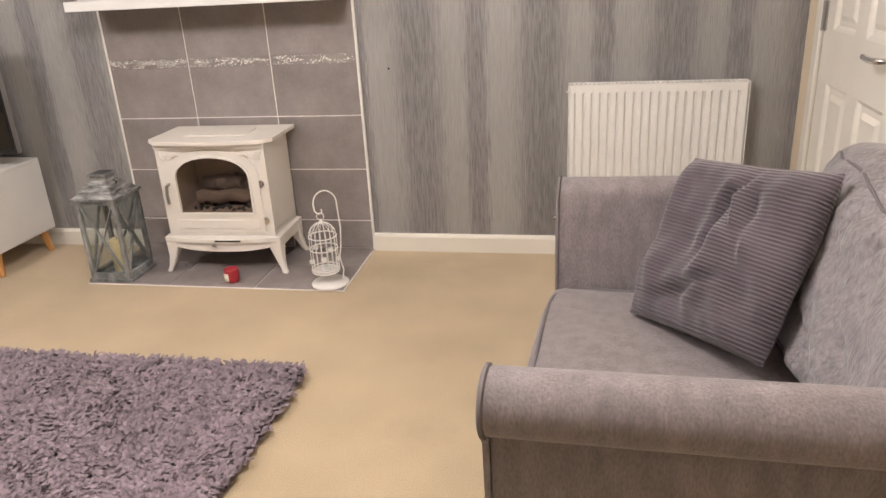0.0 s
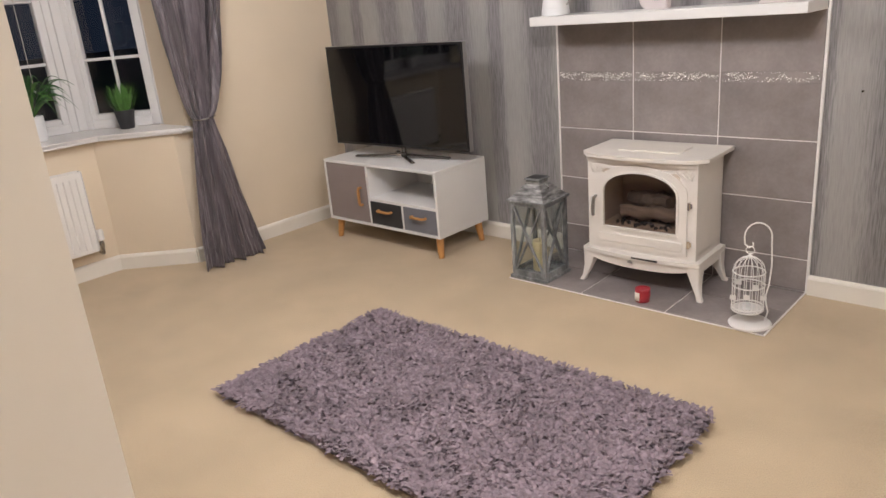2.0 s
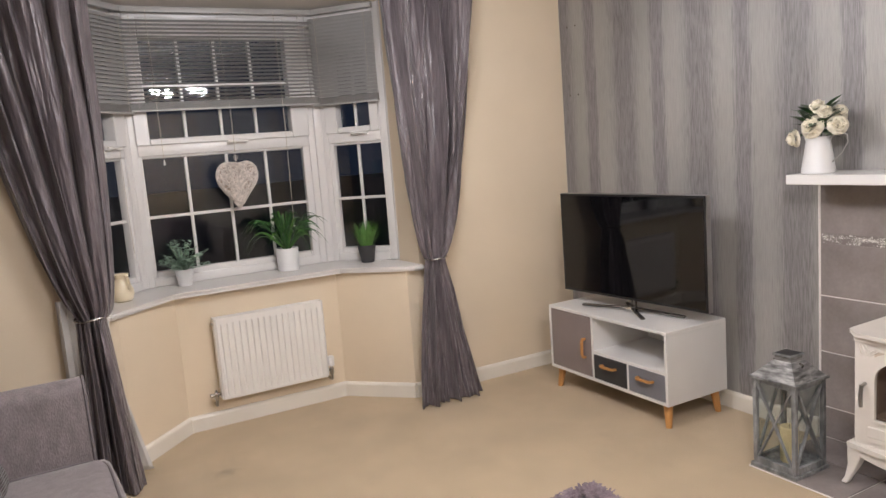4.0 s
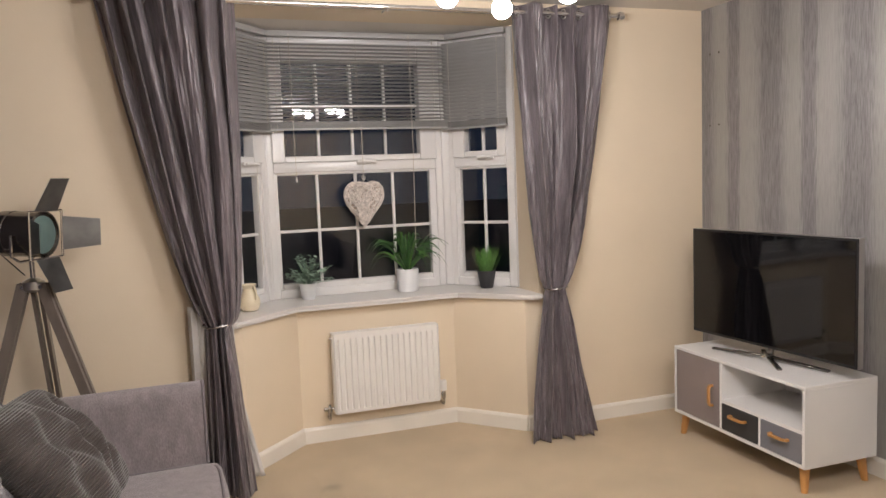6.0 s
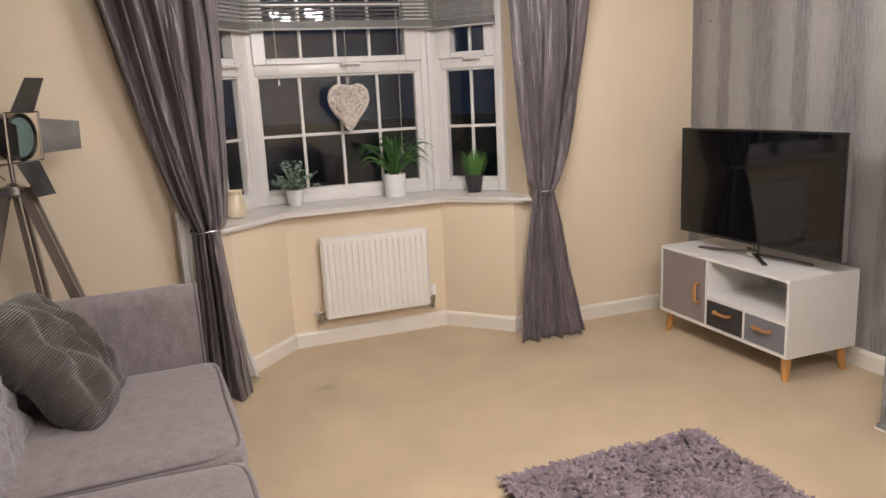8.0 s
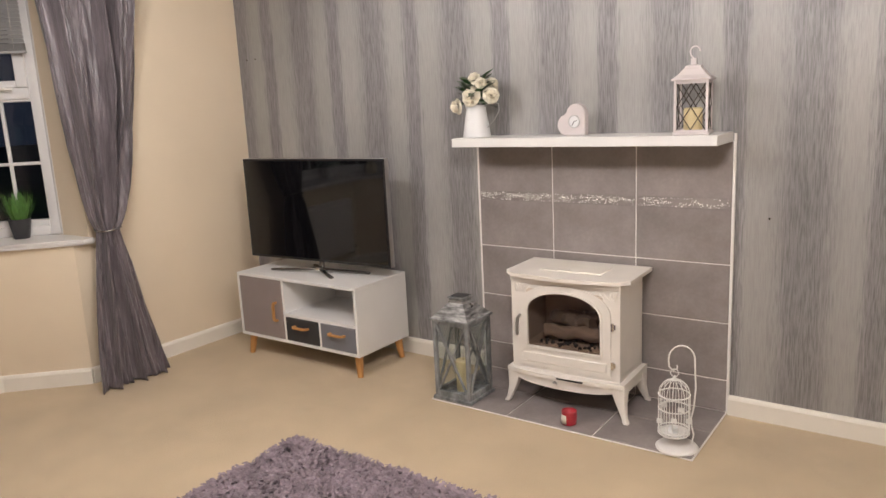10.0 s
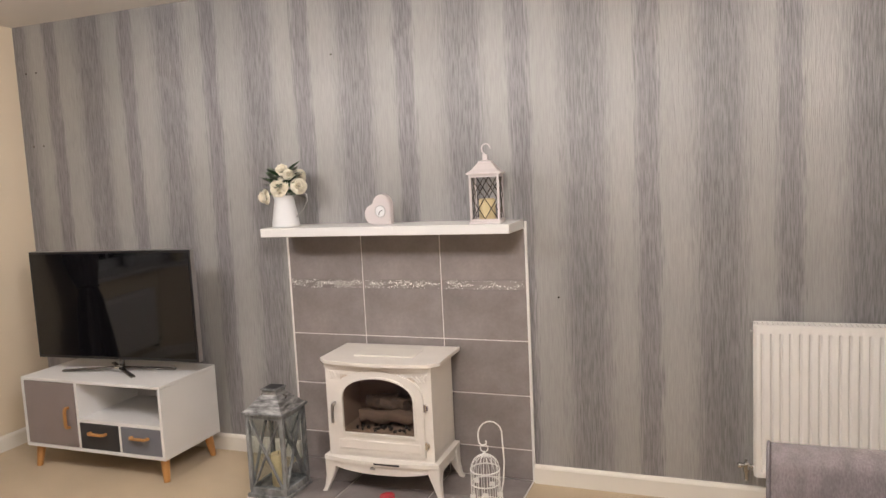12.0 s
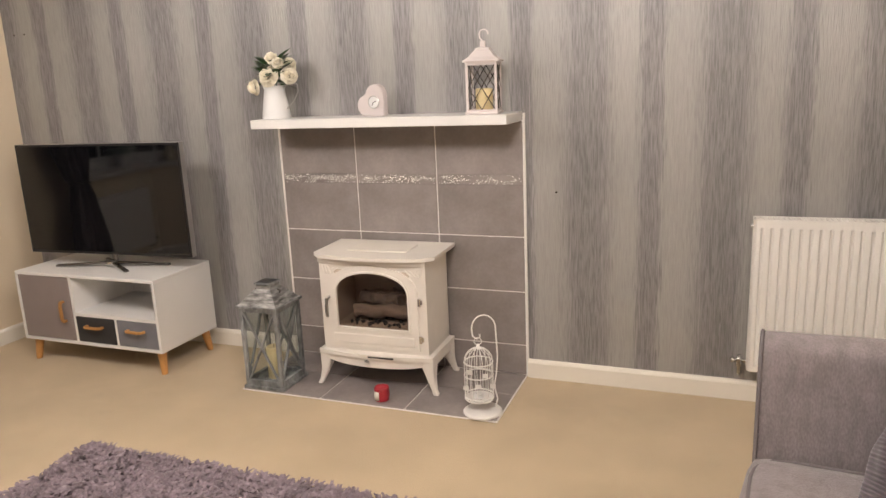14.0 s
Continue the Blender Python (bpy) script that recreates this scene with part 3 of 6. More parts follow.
door_lining("trim_2", ED0, ED1, WALL_E, "y", "white painted architrave round closed door")


# ---- the bay windows ----
def bay_window(name, loc, rz, w, low, fan, cols_low, cols_fan, label):
    """A frame seen from inside: local x along it, y outwards. low, fan: the glass (x0, x1, z0, z1)."""
    z0, z1 = SILL, BAY_TOP
    win = thing(name, loc, label, "window", rz, kind="structure")
    tz = (low[3] + fan[2]) / 2 - 0.01
    bars = [("jamb", 0, 0.05, z0, z1), ("jamb", w - 0.05, w, z0, z1), ("bottom_rail", 0.05, w - 0.05, z0, z0 + 0.05), ("head_rail", 0.05, w - 0.05, z1 - 0.06, z1), ("transom", 0.05, w - 0.05, tz - 0.03, tz + 0.03)]
    for nm, a, b, c, d in bars:
        part(nm, box(a, b, 0, 0.07, c, d, 0.006), M_UPVC, win)

    def sash(g, outer, y, nm):
        bm = bmesh.new()
        a0, a1, c0, c1 = outer
        for q in ((a0, g[0], c0, c1), (g[1], a1, c0, c1), (g[0], g[1], c0, g[2]), (g[0], g[1], g[3], c1)):
            box(q[0], q[1], y, 0.06, q[2], q[3], 0.005, 1, bm=bm)
        return part(nm, bm, M_UPVC, win)
    sash(low, (0.045, w - 0.045, z0 + 0.045, tz - 0.028), 0.014, "glazing_bead")
    fs = sash(fan, (0.045, w - 0.045, tz + 0.028, z1 - 0.055), -0.014, "opening_sash")
    for g, n, rows in ((low, cols_low, 2), (fan, cols_fan, 2)):
        part("pane", box(g[0] - 0.004, g[1] + 0.004, 0.036, 0.040, g[2] - 0.004, g[3] + 0.004), M_GLASS, win, smooth=False).visible_shadow = False
        for i in range(1, n):
            x = g[0] + (g[1] - g[0]) * i / n
            part("glazing_bar", box(x - 0.0085, x + 0.0085, 0.028, 0.046, g[2], g[3], 0.003, 1), M_UPVC, win)
        z = (g[2] + g[3]) / 2 - (0.01 if g is low else -0.02)
        part("glazing_bar", box(g[0], g[1], 0.027, 0.047, z - 0.0085, z + 0.0085, 0.003, 1), M_UPVC, win)
    hx, hz = w / 2 + 0.02, fan[2] - 0.04
    bm = box(hx - 0.025, hx + 0.025, -0.024, -0.012, hz - 0.012, hz + 0.012, 0.004)
    tube([(hx - 0.02, -0.034, hz), (hx + 0.03, -0.040, hz + 0.002), (hx + 0.085, -0.036, hz - 0.003)], 0.008, 8, bm=bm)
    part("handle", bm, M_WHITE_METAL, fs, "white and chrome window handle")
    return win


bay_window("window_1", (-4.74, 1.005, 0), 90.0, 1.06, (0.069, 0.971, 0.850, 1.469), (0.117, 0.911, 1.575, 2.10), 4, 4, "white plastic bay window with glazing bars, dark night outside")
SIDE_W = math.hypot(0.32, 0.30)
bay_window("window_2", (-4.74, 2.088, 0), math.degrees(math.atan2(0.30, 0.32)), SIDE_W, (0.075, 0.385, 0.850, 1.469), (0.125, 0.335, 1.575, 2.10), 2, 2, "narrow white plastic side window of the bay at night")
bay_window("window_3", (-4.42, 0.722, 0), math.degrees(math.atan2(0.30, -0.32)), SIDE_W, (0.054, 0.364, 0.850, 1.469), (0.104, 0.314, 1.575, 2.10), 2, 2, "narrow white plastic side window of the bay at night")
for y in (0.995, 2.077):
    solid("trim_3", box(-4.80, -4.725, y - 0.025, y + 0.025, SILL, BAY_TOP, 0.012, 2), M_UPVC, "white plastic corner post of the bay", "window post", "structure")
for y, s in ((2.388, 1), (0.722, -1)):
    solid("trim_4", box(-4.452, -4.40, min(y, y + 0.05 * s), max(y, y + 0.05 * s), SILL, BAY_TOP), M_UPVC, "white plastic end post of the bay", "window post", "structure")
solid("ground", box(-60, -4.96, -40, 40, -0.5, -0.4), M_NIGHT, "dark lawn outside the window at night", "ground", "structure")


def blind(name, loc, rz, w, z0, z1, tilt, label):
    root = thing(name, loc, label, "venetian blind", rz)
    part("head_rail", box(0, w, -0.02, 0.015, z1 - 0.03, z1, 0.003), M_SLAT, root)
    part("bottom_rail", box(0, w, -0.016, 0.012, z0, z0 + 0.010, 0.002, 1), M_SLAT, root)
    # gathered slats, their shade put into the colour
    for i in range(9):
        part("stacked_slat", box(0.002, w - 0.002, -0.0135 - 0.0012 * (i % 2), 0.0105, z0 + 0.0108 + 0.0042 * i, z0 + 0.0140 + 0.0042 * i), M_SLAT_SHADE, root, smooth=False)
    n = int((z1 - 0.04 - z0 - 0.055) / 0.0205)
    bm = bmesh.new()
    hw = 0.0125
    rows = []
    for s in (0, 1):
        ring = []
        for x in (0.003, w - 0.003):
            for k in (-1, 0, 1):
                ring.append(bm.verts.new((x, k * hw * math.cos(tilt), -k * hw * math.sin(tilt) + (0.0022 if k == 0 else 0) + 0.0009 * s)))
        rows.append(ring)
    for k in (0, 1):
        bm.faces.new((rows[0][k], rows[0][k + 1], rows[0][k + 4], rows[0][k + 3]))
        bm.faces.new((rows[1][k], rows[1][k + 1], rows[1][k + 4], rows[1][k + 3]))
    first = None
    for i in range(n):
        z = z0 + 0.060 + 0.0205 * i
        if first is None:
            first = part("slat", bm, M_SLAT, root, smooth=False)
            first.location = (0, 0, z)
        else:
            o = new("slat", first.data)
            o.parent = root
            o.location = (0, 0, z)
    for f in (0.12, 0.88) if w < 0.6 else (0.08, 0.5, 0.92):
        part("ladder_cord", tube([(w * f, -0.013, z0 + 0.01), (w * f, -0.013, z1 - 0.02)], 0.0011, 5), M_CANE, root)
    return root


def cord(name, loc, pts, label):
    r = thing(name, loc, label, "blind cord")
    part("string", tube(pts, 0.0016, 5), M_CANE, r)
    p = pts[-1]
    part("pull", lathe([(0.002, 0), (0.005, -0.02), (0.006, -0.03), (0.003, -0.032)], 8, at=p), M_WHITE_METAL, r)


blind("venetian_blind", (-4.665, 0.995, 0), 90.0, 1.08, 1.715, 2.255, 0.25, "white venetian blind half raised over the middle window")
d = Vector((0.32, 0.30, 0)).normalized()
n_in = Vector((0.30, -0.32, 0)).normalized()
p = Vector((-4.74, 2.088, 0)) + n_in * 0.062 + d * 0.02
blind("venetian_blind", tuple(p), math.degrees(math.atan2(0.30, 0.32)), SIDE_W - 0.03, 1.705, 2.255, 0.72, "white venetian blind half raised with closed slats")
n_in = Vector((0.30, 0.32, 0)).normalized()
p = Vector((-4.42, 0.722, 0)) + n_in * 0.062 + Vector((-0.32, 0.30, 0)).normalized() * 0.01
blind("venetian_blind", tuple(p), math.degrees(math.atan2(0.30, -0.32)), SIDE_W - 0.03, 1.705, 2.255, -0.9, "white venetian blind half raised with closed slats")
cord("blind_cord", (-4.645, 1.165, 0), [(0, 0, 2.24), (0, 0, 1.9), (0.003, 0.003, 1.46)], "thin white blind cord hanging by the window")
cord("blind_cord", (-4.645, 1.845, 0), [(0, 0, 2.24), (0, 0.004, 1.6), (0.0, -0.004, 1.05)], "thin white blind cord hanging by the window")
cord("blind_cord", (-4.675, 0.960, 0), [(0, 0, 1.70), (0, 0, 1.2), (0.0, 0.004, 0.98)], "thin white blind cord hanging by the window")


# ---- curtains and pole ----
def curtain(name, label, top, tie, bottom, x_top, x_bot, folds, seed):
    """A tied-back curtain; top, tie, bottom: (middle y, width); hangs from 2.30 to the floor, tied at tie[2]."""
    root = thing(name, (0, 0, 0), label, "curtain")
    nu, nv = 210, 150
    rnd = random.Random(int(seed * 10))
    pleats = [(i + 0.5 + rnd.uniform(-0.32, 0.32)) / (folds * 1.2) for i in range(int(folds * 1.2))]
    depth = [rnd.uniform(0.55, 1.35) for _ in pleats]
    width = [rnd.uniform(0.040, 0.075) for _ in pleats]
    z_top, z_tie = 2.292, tie[2]
    bm = bmesh.new()
    rows = []
    for j in range(nv + 1):
        v = j / nv
        z = z_top * (1 - v) + 0.006
        if z > z_tie:
            f = (z - z_tie) / (z_top - z_tie)
            k = f ** 0.72
            yl = (tie[0] - tie[1] / 2) + ((top[0] - top[1] / 2) - (tie[0] - tie[1] / 2)) * (f ** top[2])
            yr = (tie[0] + tie[1] / 2) + ((top[0] + top[1] / 2) - (tie[0] + tie[1] / 2)) * (f ** top[3])
            xc = x_top
            amp = 0.030 + 0.060 * min(1, k * 1.3)
        else:
            f = 1 - z / z_tie
            k = f ** 0.8
            yl = (tie[0] - tie[1] / 2) + ((bottom[0] - bottom[1] / 2) - (tie[0] - tie[1] / 2)) * k
            yr = (tie[0] + tie[1] / 2) + ((bottom[0] + bottom[1] / 2) - (tie[0] + tie[1] / 2)) * k
            xc = x_top + (x_bot - x_top) * f
            amp = 0.030 + 0.026 * k
        row = []
        for i in range(nu + 1):
            u = i / nu
            w = u + 0.030 * math.sin(7 * u + seed) + 0.020 * math.sin(z * 2.4 + u * 11 + seed) + 0.030 * noise.noise(Vector((u * 5, z * 1.1, seed + 3)))
            ph = 2 * math.pi * folds * w
            fold = sum(d * 1.7 * math.exp(-((w - c - 0.022 * noise.noise(Vector((c * 40, z * 1.3, seed)))) / s) ** 2) for c, d, s in zip(pleats, depth, width)) - 0.85
            fold = fold * (0.85 + 0.4 * noise.noise(Vector((u * 6, z * 0.7, seed + 8)))) + 0.5 * noise.noise(Vector((u * 13, z * 1.2, seed)))
            crease = abs(noise.noise(Vector((u * 9 + 0.5 * math.sin(z * 3), z * 1.0, seed)))) + 0.55 * abs(noise.noise(Vector((u * 21, z * 1.8, seed + 5))))
            wrinkle = 0.050 * (0.28 - crease) + 0.005 * noise.noise(Vector((u * 80, z * 6, seed))) + 0.004 * abs(noise.noise(Vector((u * 24 + z * 4, z * 13, seed))))
            row.append(bm.verts.new((max(-4.138, xc + amp * fold + wrinkle), yl + (yr - yl) * u + 0.010 * math.cos(ph) * min(1, amp / 0.04), z)))
        rows.append(row)
    for a, b in zip(rows, rows[1:]):
        for i in range(nu):
            bm.faces.new((a[i], a[i + 1], b[i + 1], b[i]))
    cloth = part("cloth", bm, M_CURTAIN, root)
    m = cloth.modifiers.new("thick", "SOLIDIFY")
    m.thickness = 0.003
    band = [(x_top + 0.062 * math.cos(a), tie[0] + (tie[1] / 2 + 0.012) * math.sin(a), z_tie + 0.004 * math.sin(2 * a)) for a in [2 * math.pi * i / 28 for i in range(28)]]
    part("tieback", tube(band, 0.0045, 8, closed=True), M_CHROME_DULL, root, "slim metal tieback band")
    for i in range(7):
        y = top[0] - top[1] / 2 + top[1] * (i + 0.5) / 7
        part("eyelet", tube([(x_top + 0.004 * math.cos(a), y + 0.024 * math.cos(a) * 0.5, 2.255 + 0.024 * math.sin(a)) for a in [2 * math.pi * q / 16 for q in range(16)]], 0.004, 6, closed=True), M_NICKEL, root)
    return root


curtain("curtain", "grey crinkled satin curtain tied back beside the bay", (2.525, 0.63, 0.50, 0.55), (2.440, 0.105, 0.81), (2.437, 0.405), -4.045, -3.95, 6.0, 1.3)
curtain("curtain", "grey crinkled satin curtain tied back beside the bay", (0.550, 0.60, 0.72, 0.26), (0.690, 0.115, 0.78), (0.705, 0.20), -4.045, -3.90, 6.0, 4.1)
lin = thing("curtain_lining", (0, 0, 0), "pale lining cloth hanging behind tied curtain", "curtain lining")
bm = bmesh.new()
rows = []
for j in range(25):
    z = 0.03 + 0.84 * j / 24
    rows.append([bm.verts.new((-4.085 + 0.014 * math.sin(i * 1.7) + 0.004 * math.sin(z * 9 + i), 0.56 + 0.20 * i / 16 + (0.02 if z < 0.4 else 0.0), z)) for i in range(17)])
for a, b in zip(rows, rows[1:]):
    for i in range(16):
        bm.faces.new((a[i], a[i + 1], b[i + 1], b[i]))
rows = []
for j in range(19):
    z = 0.03 + 0.50 * j / 18
    rows.append([bm.verts.new((-4.04 + 0.010 * math.sin(i * 1.5) + 0.004 * math.sin(z * 11 + i), 0.70 + (0.165 - 0.11 * (z / 0.53)) * i / 10, z)) for i in range(11)])
for a, b in zip(rows, rows[1:]):
    for i in range(10):
        bm.faces.new((a[i], a[i + 1], b[i + 1], b[i]))
o = part("cloth", bm, M_LINING, lin)
o.modifiers.new("thick", "SOLIDIFY").thickness = 0.003

pole = thing("curtain_pole", (-4.045, 1.55, 2.255), "chrome curtain pole with ball finials over the bay", "curtain pole")
part("rod", tube([(0, -1.30, 0), (0, 1.30, 0)], 0.013, 14), M_CHROME, pole)
for y in (-1.32, 1.32):
    part("finial", turn(lathe([(0.010, -0.022), (0.020, -0.016), (0.024, 0), (0.020, 0.016), (0.008, 0.024)], 16), Matrix.Translation((0, y, 0)) @ Matrix.Rotation(radians(90), 4, "X")), M_CHROME, pole)
for y in (-1.22, 0.02, 1.22):
    bm = tube([(-0.105, y, 0.0), (-0.03, y, 0.0), (-0.012, y, -0.012), (0, y, -0.017), (0.014, y, -0.008)], 0.006)
    part("bracket", bm, M_CHROME, pole)


# ---- fireplace wall ----
HX0, HX1, HY0 = -2.44, -1.24, 2.99
surround = thing("tile_surround", (0, 0, 0), "grey stone-effect wall tiles with a silver mosaic strip", "tiled surround", kind="structure")
part("grout_bed", box(HX0 - 0.002, HX1 + 0.002, WALL_N - 0.006, WALL_N - 0.0005, 0.008, 1.155), M_GROUT, surround, "pale grout")
part("edge_trim", box(HX1 + 0.001, HX1 + 0.010, WALL_N - 0.013, WALL_N - 0.0005, 0.008, 1.185), M_WHITE_METAL, surround, "white plastic tile edge trim")
part("edge_trim", box(HX0 - 0.007, HX0 - 0.001, WALL_N - 0.011, WALL_N - 0.0005, 0.008, 1.155), M_GROUT, surround)
GAP = 0.0055
shared = {}


def tile(x0, x1, y0, y1, z0, z1, parent):
    key = (round(x1 - x0, 4), round(y1 - y0, 4), round(z1 - z0, 4))
    if key not in shared:
        ob = part("tile", box(-key[0] / 2, key[0] / 2, -key[1] / 2, key[1] / 2, -key[2] / 2, key[2] / 2, 0.0015, 1), M_TILE, parent, smooth=False)
        shared[key] = ob.data
    else:
        ob = new("tile", shared[key])
        ob.parent = parent
    ob.location = ((x0 + x1) / 2, (y0 + y1) / 2, (z0 + z1) / 2)


ROWS_Z = [(0.008, 0.15), (0.15, 0.40), (0.40, 0.65), (0.65, 0.882), (0.921, 1.155)]
for z0, z1 in ROWS_Z:
    for i in range(3):
        tile(HX0 + 0.4 * i + GAP / 2, HX0 + 0.4 * (i + 1) - GAP / 2, WALL_N - 0.010, WALL_N - 0.002, z0 + GAP / 2, z1 - GAP / 2, surround)
for i in range(3):
    part("mosaic_strip", box(HX0 + 0.4 * i + GAP / 2, HX0 + 0.4 * (i + 1) - GAP / 2, WALL_N - 0.0085, WALL_N - 0.002, 0.8795, 0.9235), M_TILE, surround, "strip of silver glass chips in grey grout")
rng = random.Random(3)
bm = bmesh.new()
for i in range(3):
    for _ in range(480):
        x = HX0 + 0.4 * i + rng.uniform(0.008, 0.392)
        z = 0.9015 + max(-0.0175, min(0.0175, rng.gauss(0, 0.010)))
        if noise.noise(Vector((x * 14, z * 60, 3.0))) < -0.18:
            continue
        a, r, n = rng.uniform(0, 3), rng.uniform(0.0010, 0.0028), rng.choice((4, 5))
        lean = (rng.uniform(-0.35, 0.35), rng.uniform(-0.35, 0.35))
        ring = []
        for q in range(n):
            dx, dz = r * rng.uniform(0.7, 1.3) * math.cos(a + q * 2 * math.pi / n), r * math.sin(a + q * 2 * math.pi / n)
            ring.append((x + dx, WALL_N - 0.0102 + dx * lean[0] + dz * lean[1], z + dz))
        front = [bm.verts.new(p) for p in ring]
        back = [bm.verts.new((p[0], WALL_N - 0.0082, p[2])) for p in ring]
        bm.faces.new(front)
        for q in range(n):
            bm.faces.new((front[q], back[q], back[(q + 1) % n], front[(q + 1) % n]))
sticks = part("mosaic_pieces", bm, M_MOSAIC, surround, "shiny silver glass chips", smooth=False)
sticks["kind"] = "stuff"

hearth = thing("hearth", (0, 0, 0), "grey tiled hearth set in the carpet", "hearth", kind="structure")
part("grout_bed", box(HX0 - 0.002, HX1 + 0.002, HY0 + 0.002, WALL_N - 0.0005, 0.0005, 0.006), M_GROUT, hearth, "pale grout")
for i in range(3):
    for y0, y1 in ((HY0 + 0.004, 3.242), (3.2475, WALL_N - 0.012)):
        tile(HX0 + 0.4 * i + GAP / 2, HX0 + 0.4 * (i + 1) - GAP / 2, y0, y1, 0.001, 0.010, hearth)

shelf = solid("wall_shelf", box(-2.44, -1.245, 3.245, WALL_N - 0.001, 1.152, 1.192, 0.002, 1), M_LAMINATE, "white floating shelf above the stove", "shelf")


# ---- the stove ----
def stove(loc):
    s = thing("electric_stove", loc, "cream enamelled stove with arched glass door and log fire", "stove", 1.5)
    W, D = 0.50, 0.27
    bx = W / 2
    def bowed(w, d0, d1, bow, z0, z1, n=12):
        pts = [(-w / 2, d1)] + [(-w / 2 + w * i / n, d0 - bow * (1 - (2 * i / n - 1) ** 2)) for i in range(n + 1)] + [(w / 2, d1)]
        return prism(pts, z0, z1)
    top = prism([(-0.285, 0.172), (-0.285, -0.100), (-0.240, -0.146)] + [(-0.20 + 0.40 * i / 8, -0.152 - 0.018 * (1 - (2 * i / 8 - 1) ** 2)) for i in range(9)] + [(0.240, -0.146), (0.285, -0.100), (0.285, 0.172)], 0.590, 0.606)
    bmesh.ops.bevel(top, geom=[e for e in top.edges if e.calc_face_angle(0) > 0.8], offset=0.005, segments=2, affect="EDGES")
    part("top_plate", top, M_WHITE_ENAMEL, s)
    part("top_moulding", bowed(0.505, -0.130, 0.15, 0.016, 0.570, 0.591), M_WHITE_ENAMEL, s)
    part("vent_panel", box(-0.14, 0.14, -0.055, 0.085, 0.605, 0.612, 0.002, 1), M_GLOSS, s)
    # body: sides, back, floor, top and a front with an arched opening
    bm = box(-bx, -bx + 0.012, -0.115, 0.145, 0.167, 0.572)
    box(bx - 0.012, bx, -0.115, 0.145, 0.167, 0.572, bm=bm)
    box(-bx, bx, 0.135, 0.146, 0.167, 0.572, bm=bm)
    box(-bx, bx, -0.11, 0.14, 0.185, 0.20, bm=bm)
    part("body", bm, M_WHITE_ENAMEL, s, smooth=False)
    def arched_frame(o, i, y0, y1, rise_o, rise_i):
        """A plate with an arched hole: o, i = (half width, z0, z1 at the springing)."""
        bm = bmesh.new()
        n = 14
        def loop(h, z0, z1, rise):
            return [(-h, z0), (h, z0), (h, z1)] + [(h * math.cos(math.pi * k / n), z1 + rise * math.sin(math.pi * k / n) ** 0.9) for k in range(1, n)] + [(-h, z1)]
        a, b = loop(*o, rise_o), loop(*i, rise_i)
        A0 = [bm.verts.new((x, y0, z)) for x, z in a]
        B0 = [bm.verts.new((x, y0, z)) for x, z in b]
        A1 = [bm.verts.new((x, y1, z)) for x, z in a]
        B1 = [bm.verts.new((x, y1, z)) for x, z in b]
        m = len(a)
        for k in range(m):
            q = (k + 1) % m
            bm.faces.new((A0[k], A0[q], B0[q], B0[k]))
            bm.faces.new((A1[k], B1[k], B1[q], A1[q]))
            bm.faces.new((A0[k], A1[k], A1[q], A0[q]))
            bm.faces.new((B0[k], B0[q], B1[q], B1[k]))
        return bm
    part("front", arched_frame((bx, 0.167, 0.571), (0.180, 0.275, 0.44), -0.125, -0.113, 0.0, 0.100), M_WHITE_ENAMEL, s)
    door = part("door_frame", arched_frame((0.212, 0.190, 0.452), (0.174, 0.276, 0.440), -0.136, -0.124, 0.112, 0.099), M_WHITE_ENAMEL, s)
    part("door_bead", arched_frame((0.177, 0.272, 0.440), (0.168, 0.282, 0.438), -0.142, -0.128, 0.099, 0.093), M_WHITE_ENAMEL, door)
    part("lower_panel", box(-0.195, 0.195, -0.141, -0.134, 0.208, 0.252, 0.004, 1), M_WHITE_ENAMEL, door)
    for sx in (-1, 1):
        for k in range(3):
            bm = tube([(sx * (0.235 - 0.012 * k), -0.126, 0.555 - 0.0 * k), (sx * (0.225 - 0.016 * k), -0.128, 0.520), (sx * (0.200 - 0.02 * k), -0.126, 0.545)], 0.003, 6)
            part("scroll", bm, M_WHITE_ENAMEL, s)
    part("glass", box(-0.176, 0.176, -0.128, -0.126, 0.272, 0.540), M_SMOKE_GLASS, door, smooth=False).visible_shadow = False
    bm = box(-0.20, 0.20, 0.10, 0.105, 0.205, 0.56)
    box(-0.20, -0.195, -0.10, 0.10, 0.205, 0.56, bm=bm)
    box(0.195, 0.20, -0.10, 0.10, 0.205, 0.56, bm=bm)
    box(-0.20, 0.20, -0.10, 0.10, 0.205, 0.28, bm=bm)
    part("firebox", bm, M_FIREBOX, s, smooth=False)
    for k, (x0, y, z, x1, y1, z1, r) in enumerate(((-0.13, -0.04, 0.325, 0.12, -0.03, 0.335, 0.030), (-0.12, 0.03, 0.375, 0.05, 0.02, 0.395, 0.028), (0.0, 0.04, 0.36, 0.13, 0.01, 0.41, 0.026), (-0.05, -0.01, 0.375, 0.09, -0.015, 0.385, 0.026))):
        pts = [(x0 + (x1 - x0) * t / 7, y + (y1 - y) * t / 7 + 0.006 * math.sin(t * 2 + k), z + (z1 - z) * t / 7 + 0.006 * math.sin(t * 1.7 + k * 2)) for t in range(8)]
        bm = tube(pts, r, 10)
        for v in bm.verts:
            v.co += Vector((noise.noise(v.co * 40), noise.noise(v.co * 40 + Vector((5, 0, 0))), noise.noise(v.co * 40 + Vector((0, 5, 0))))) * 0.006
        part("log", bm, M_LOG, s, "charred brown fake log")
    bm = bmesh.new()
    r2 = random.Random(5)
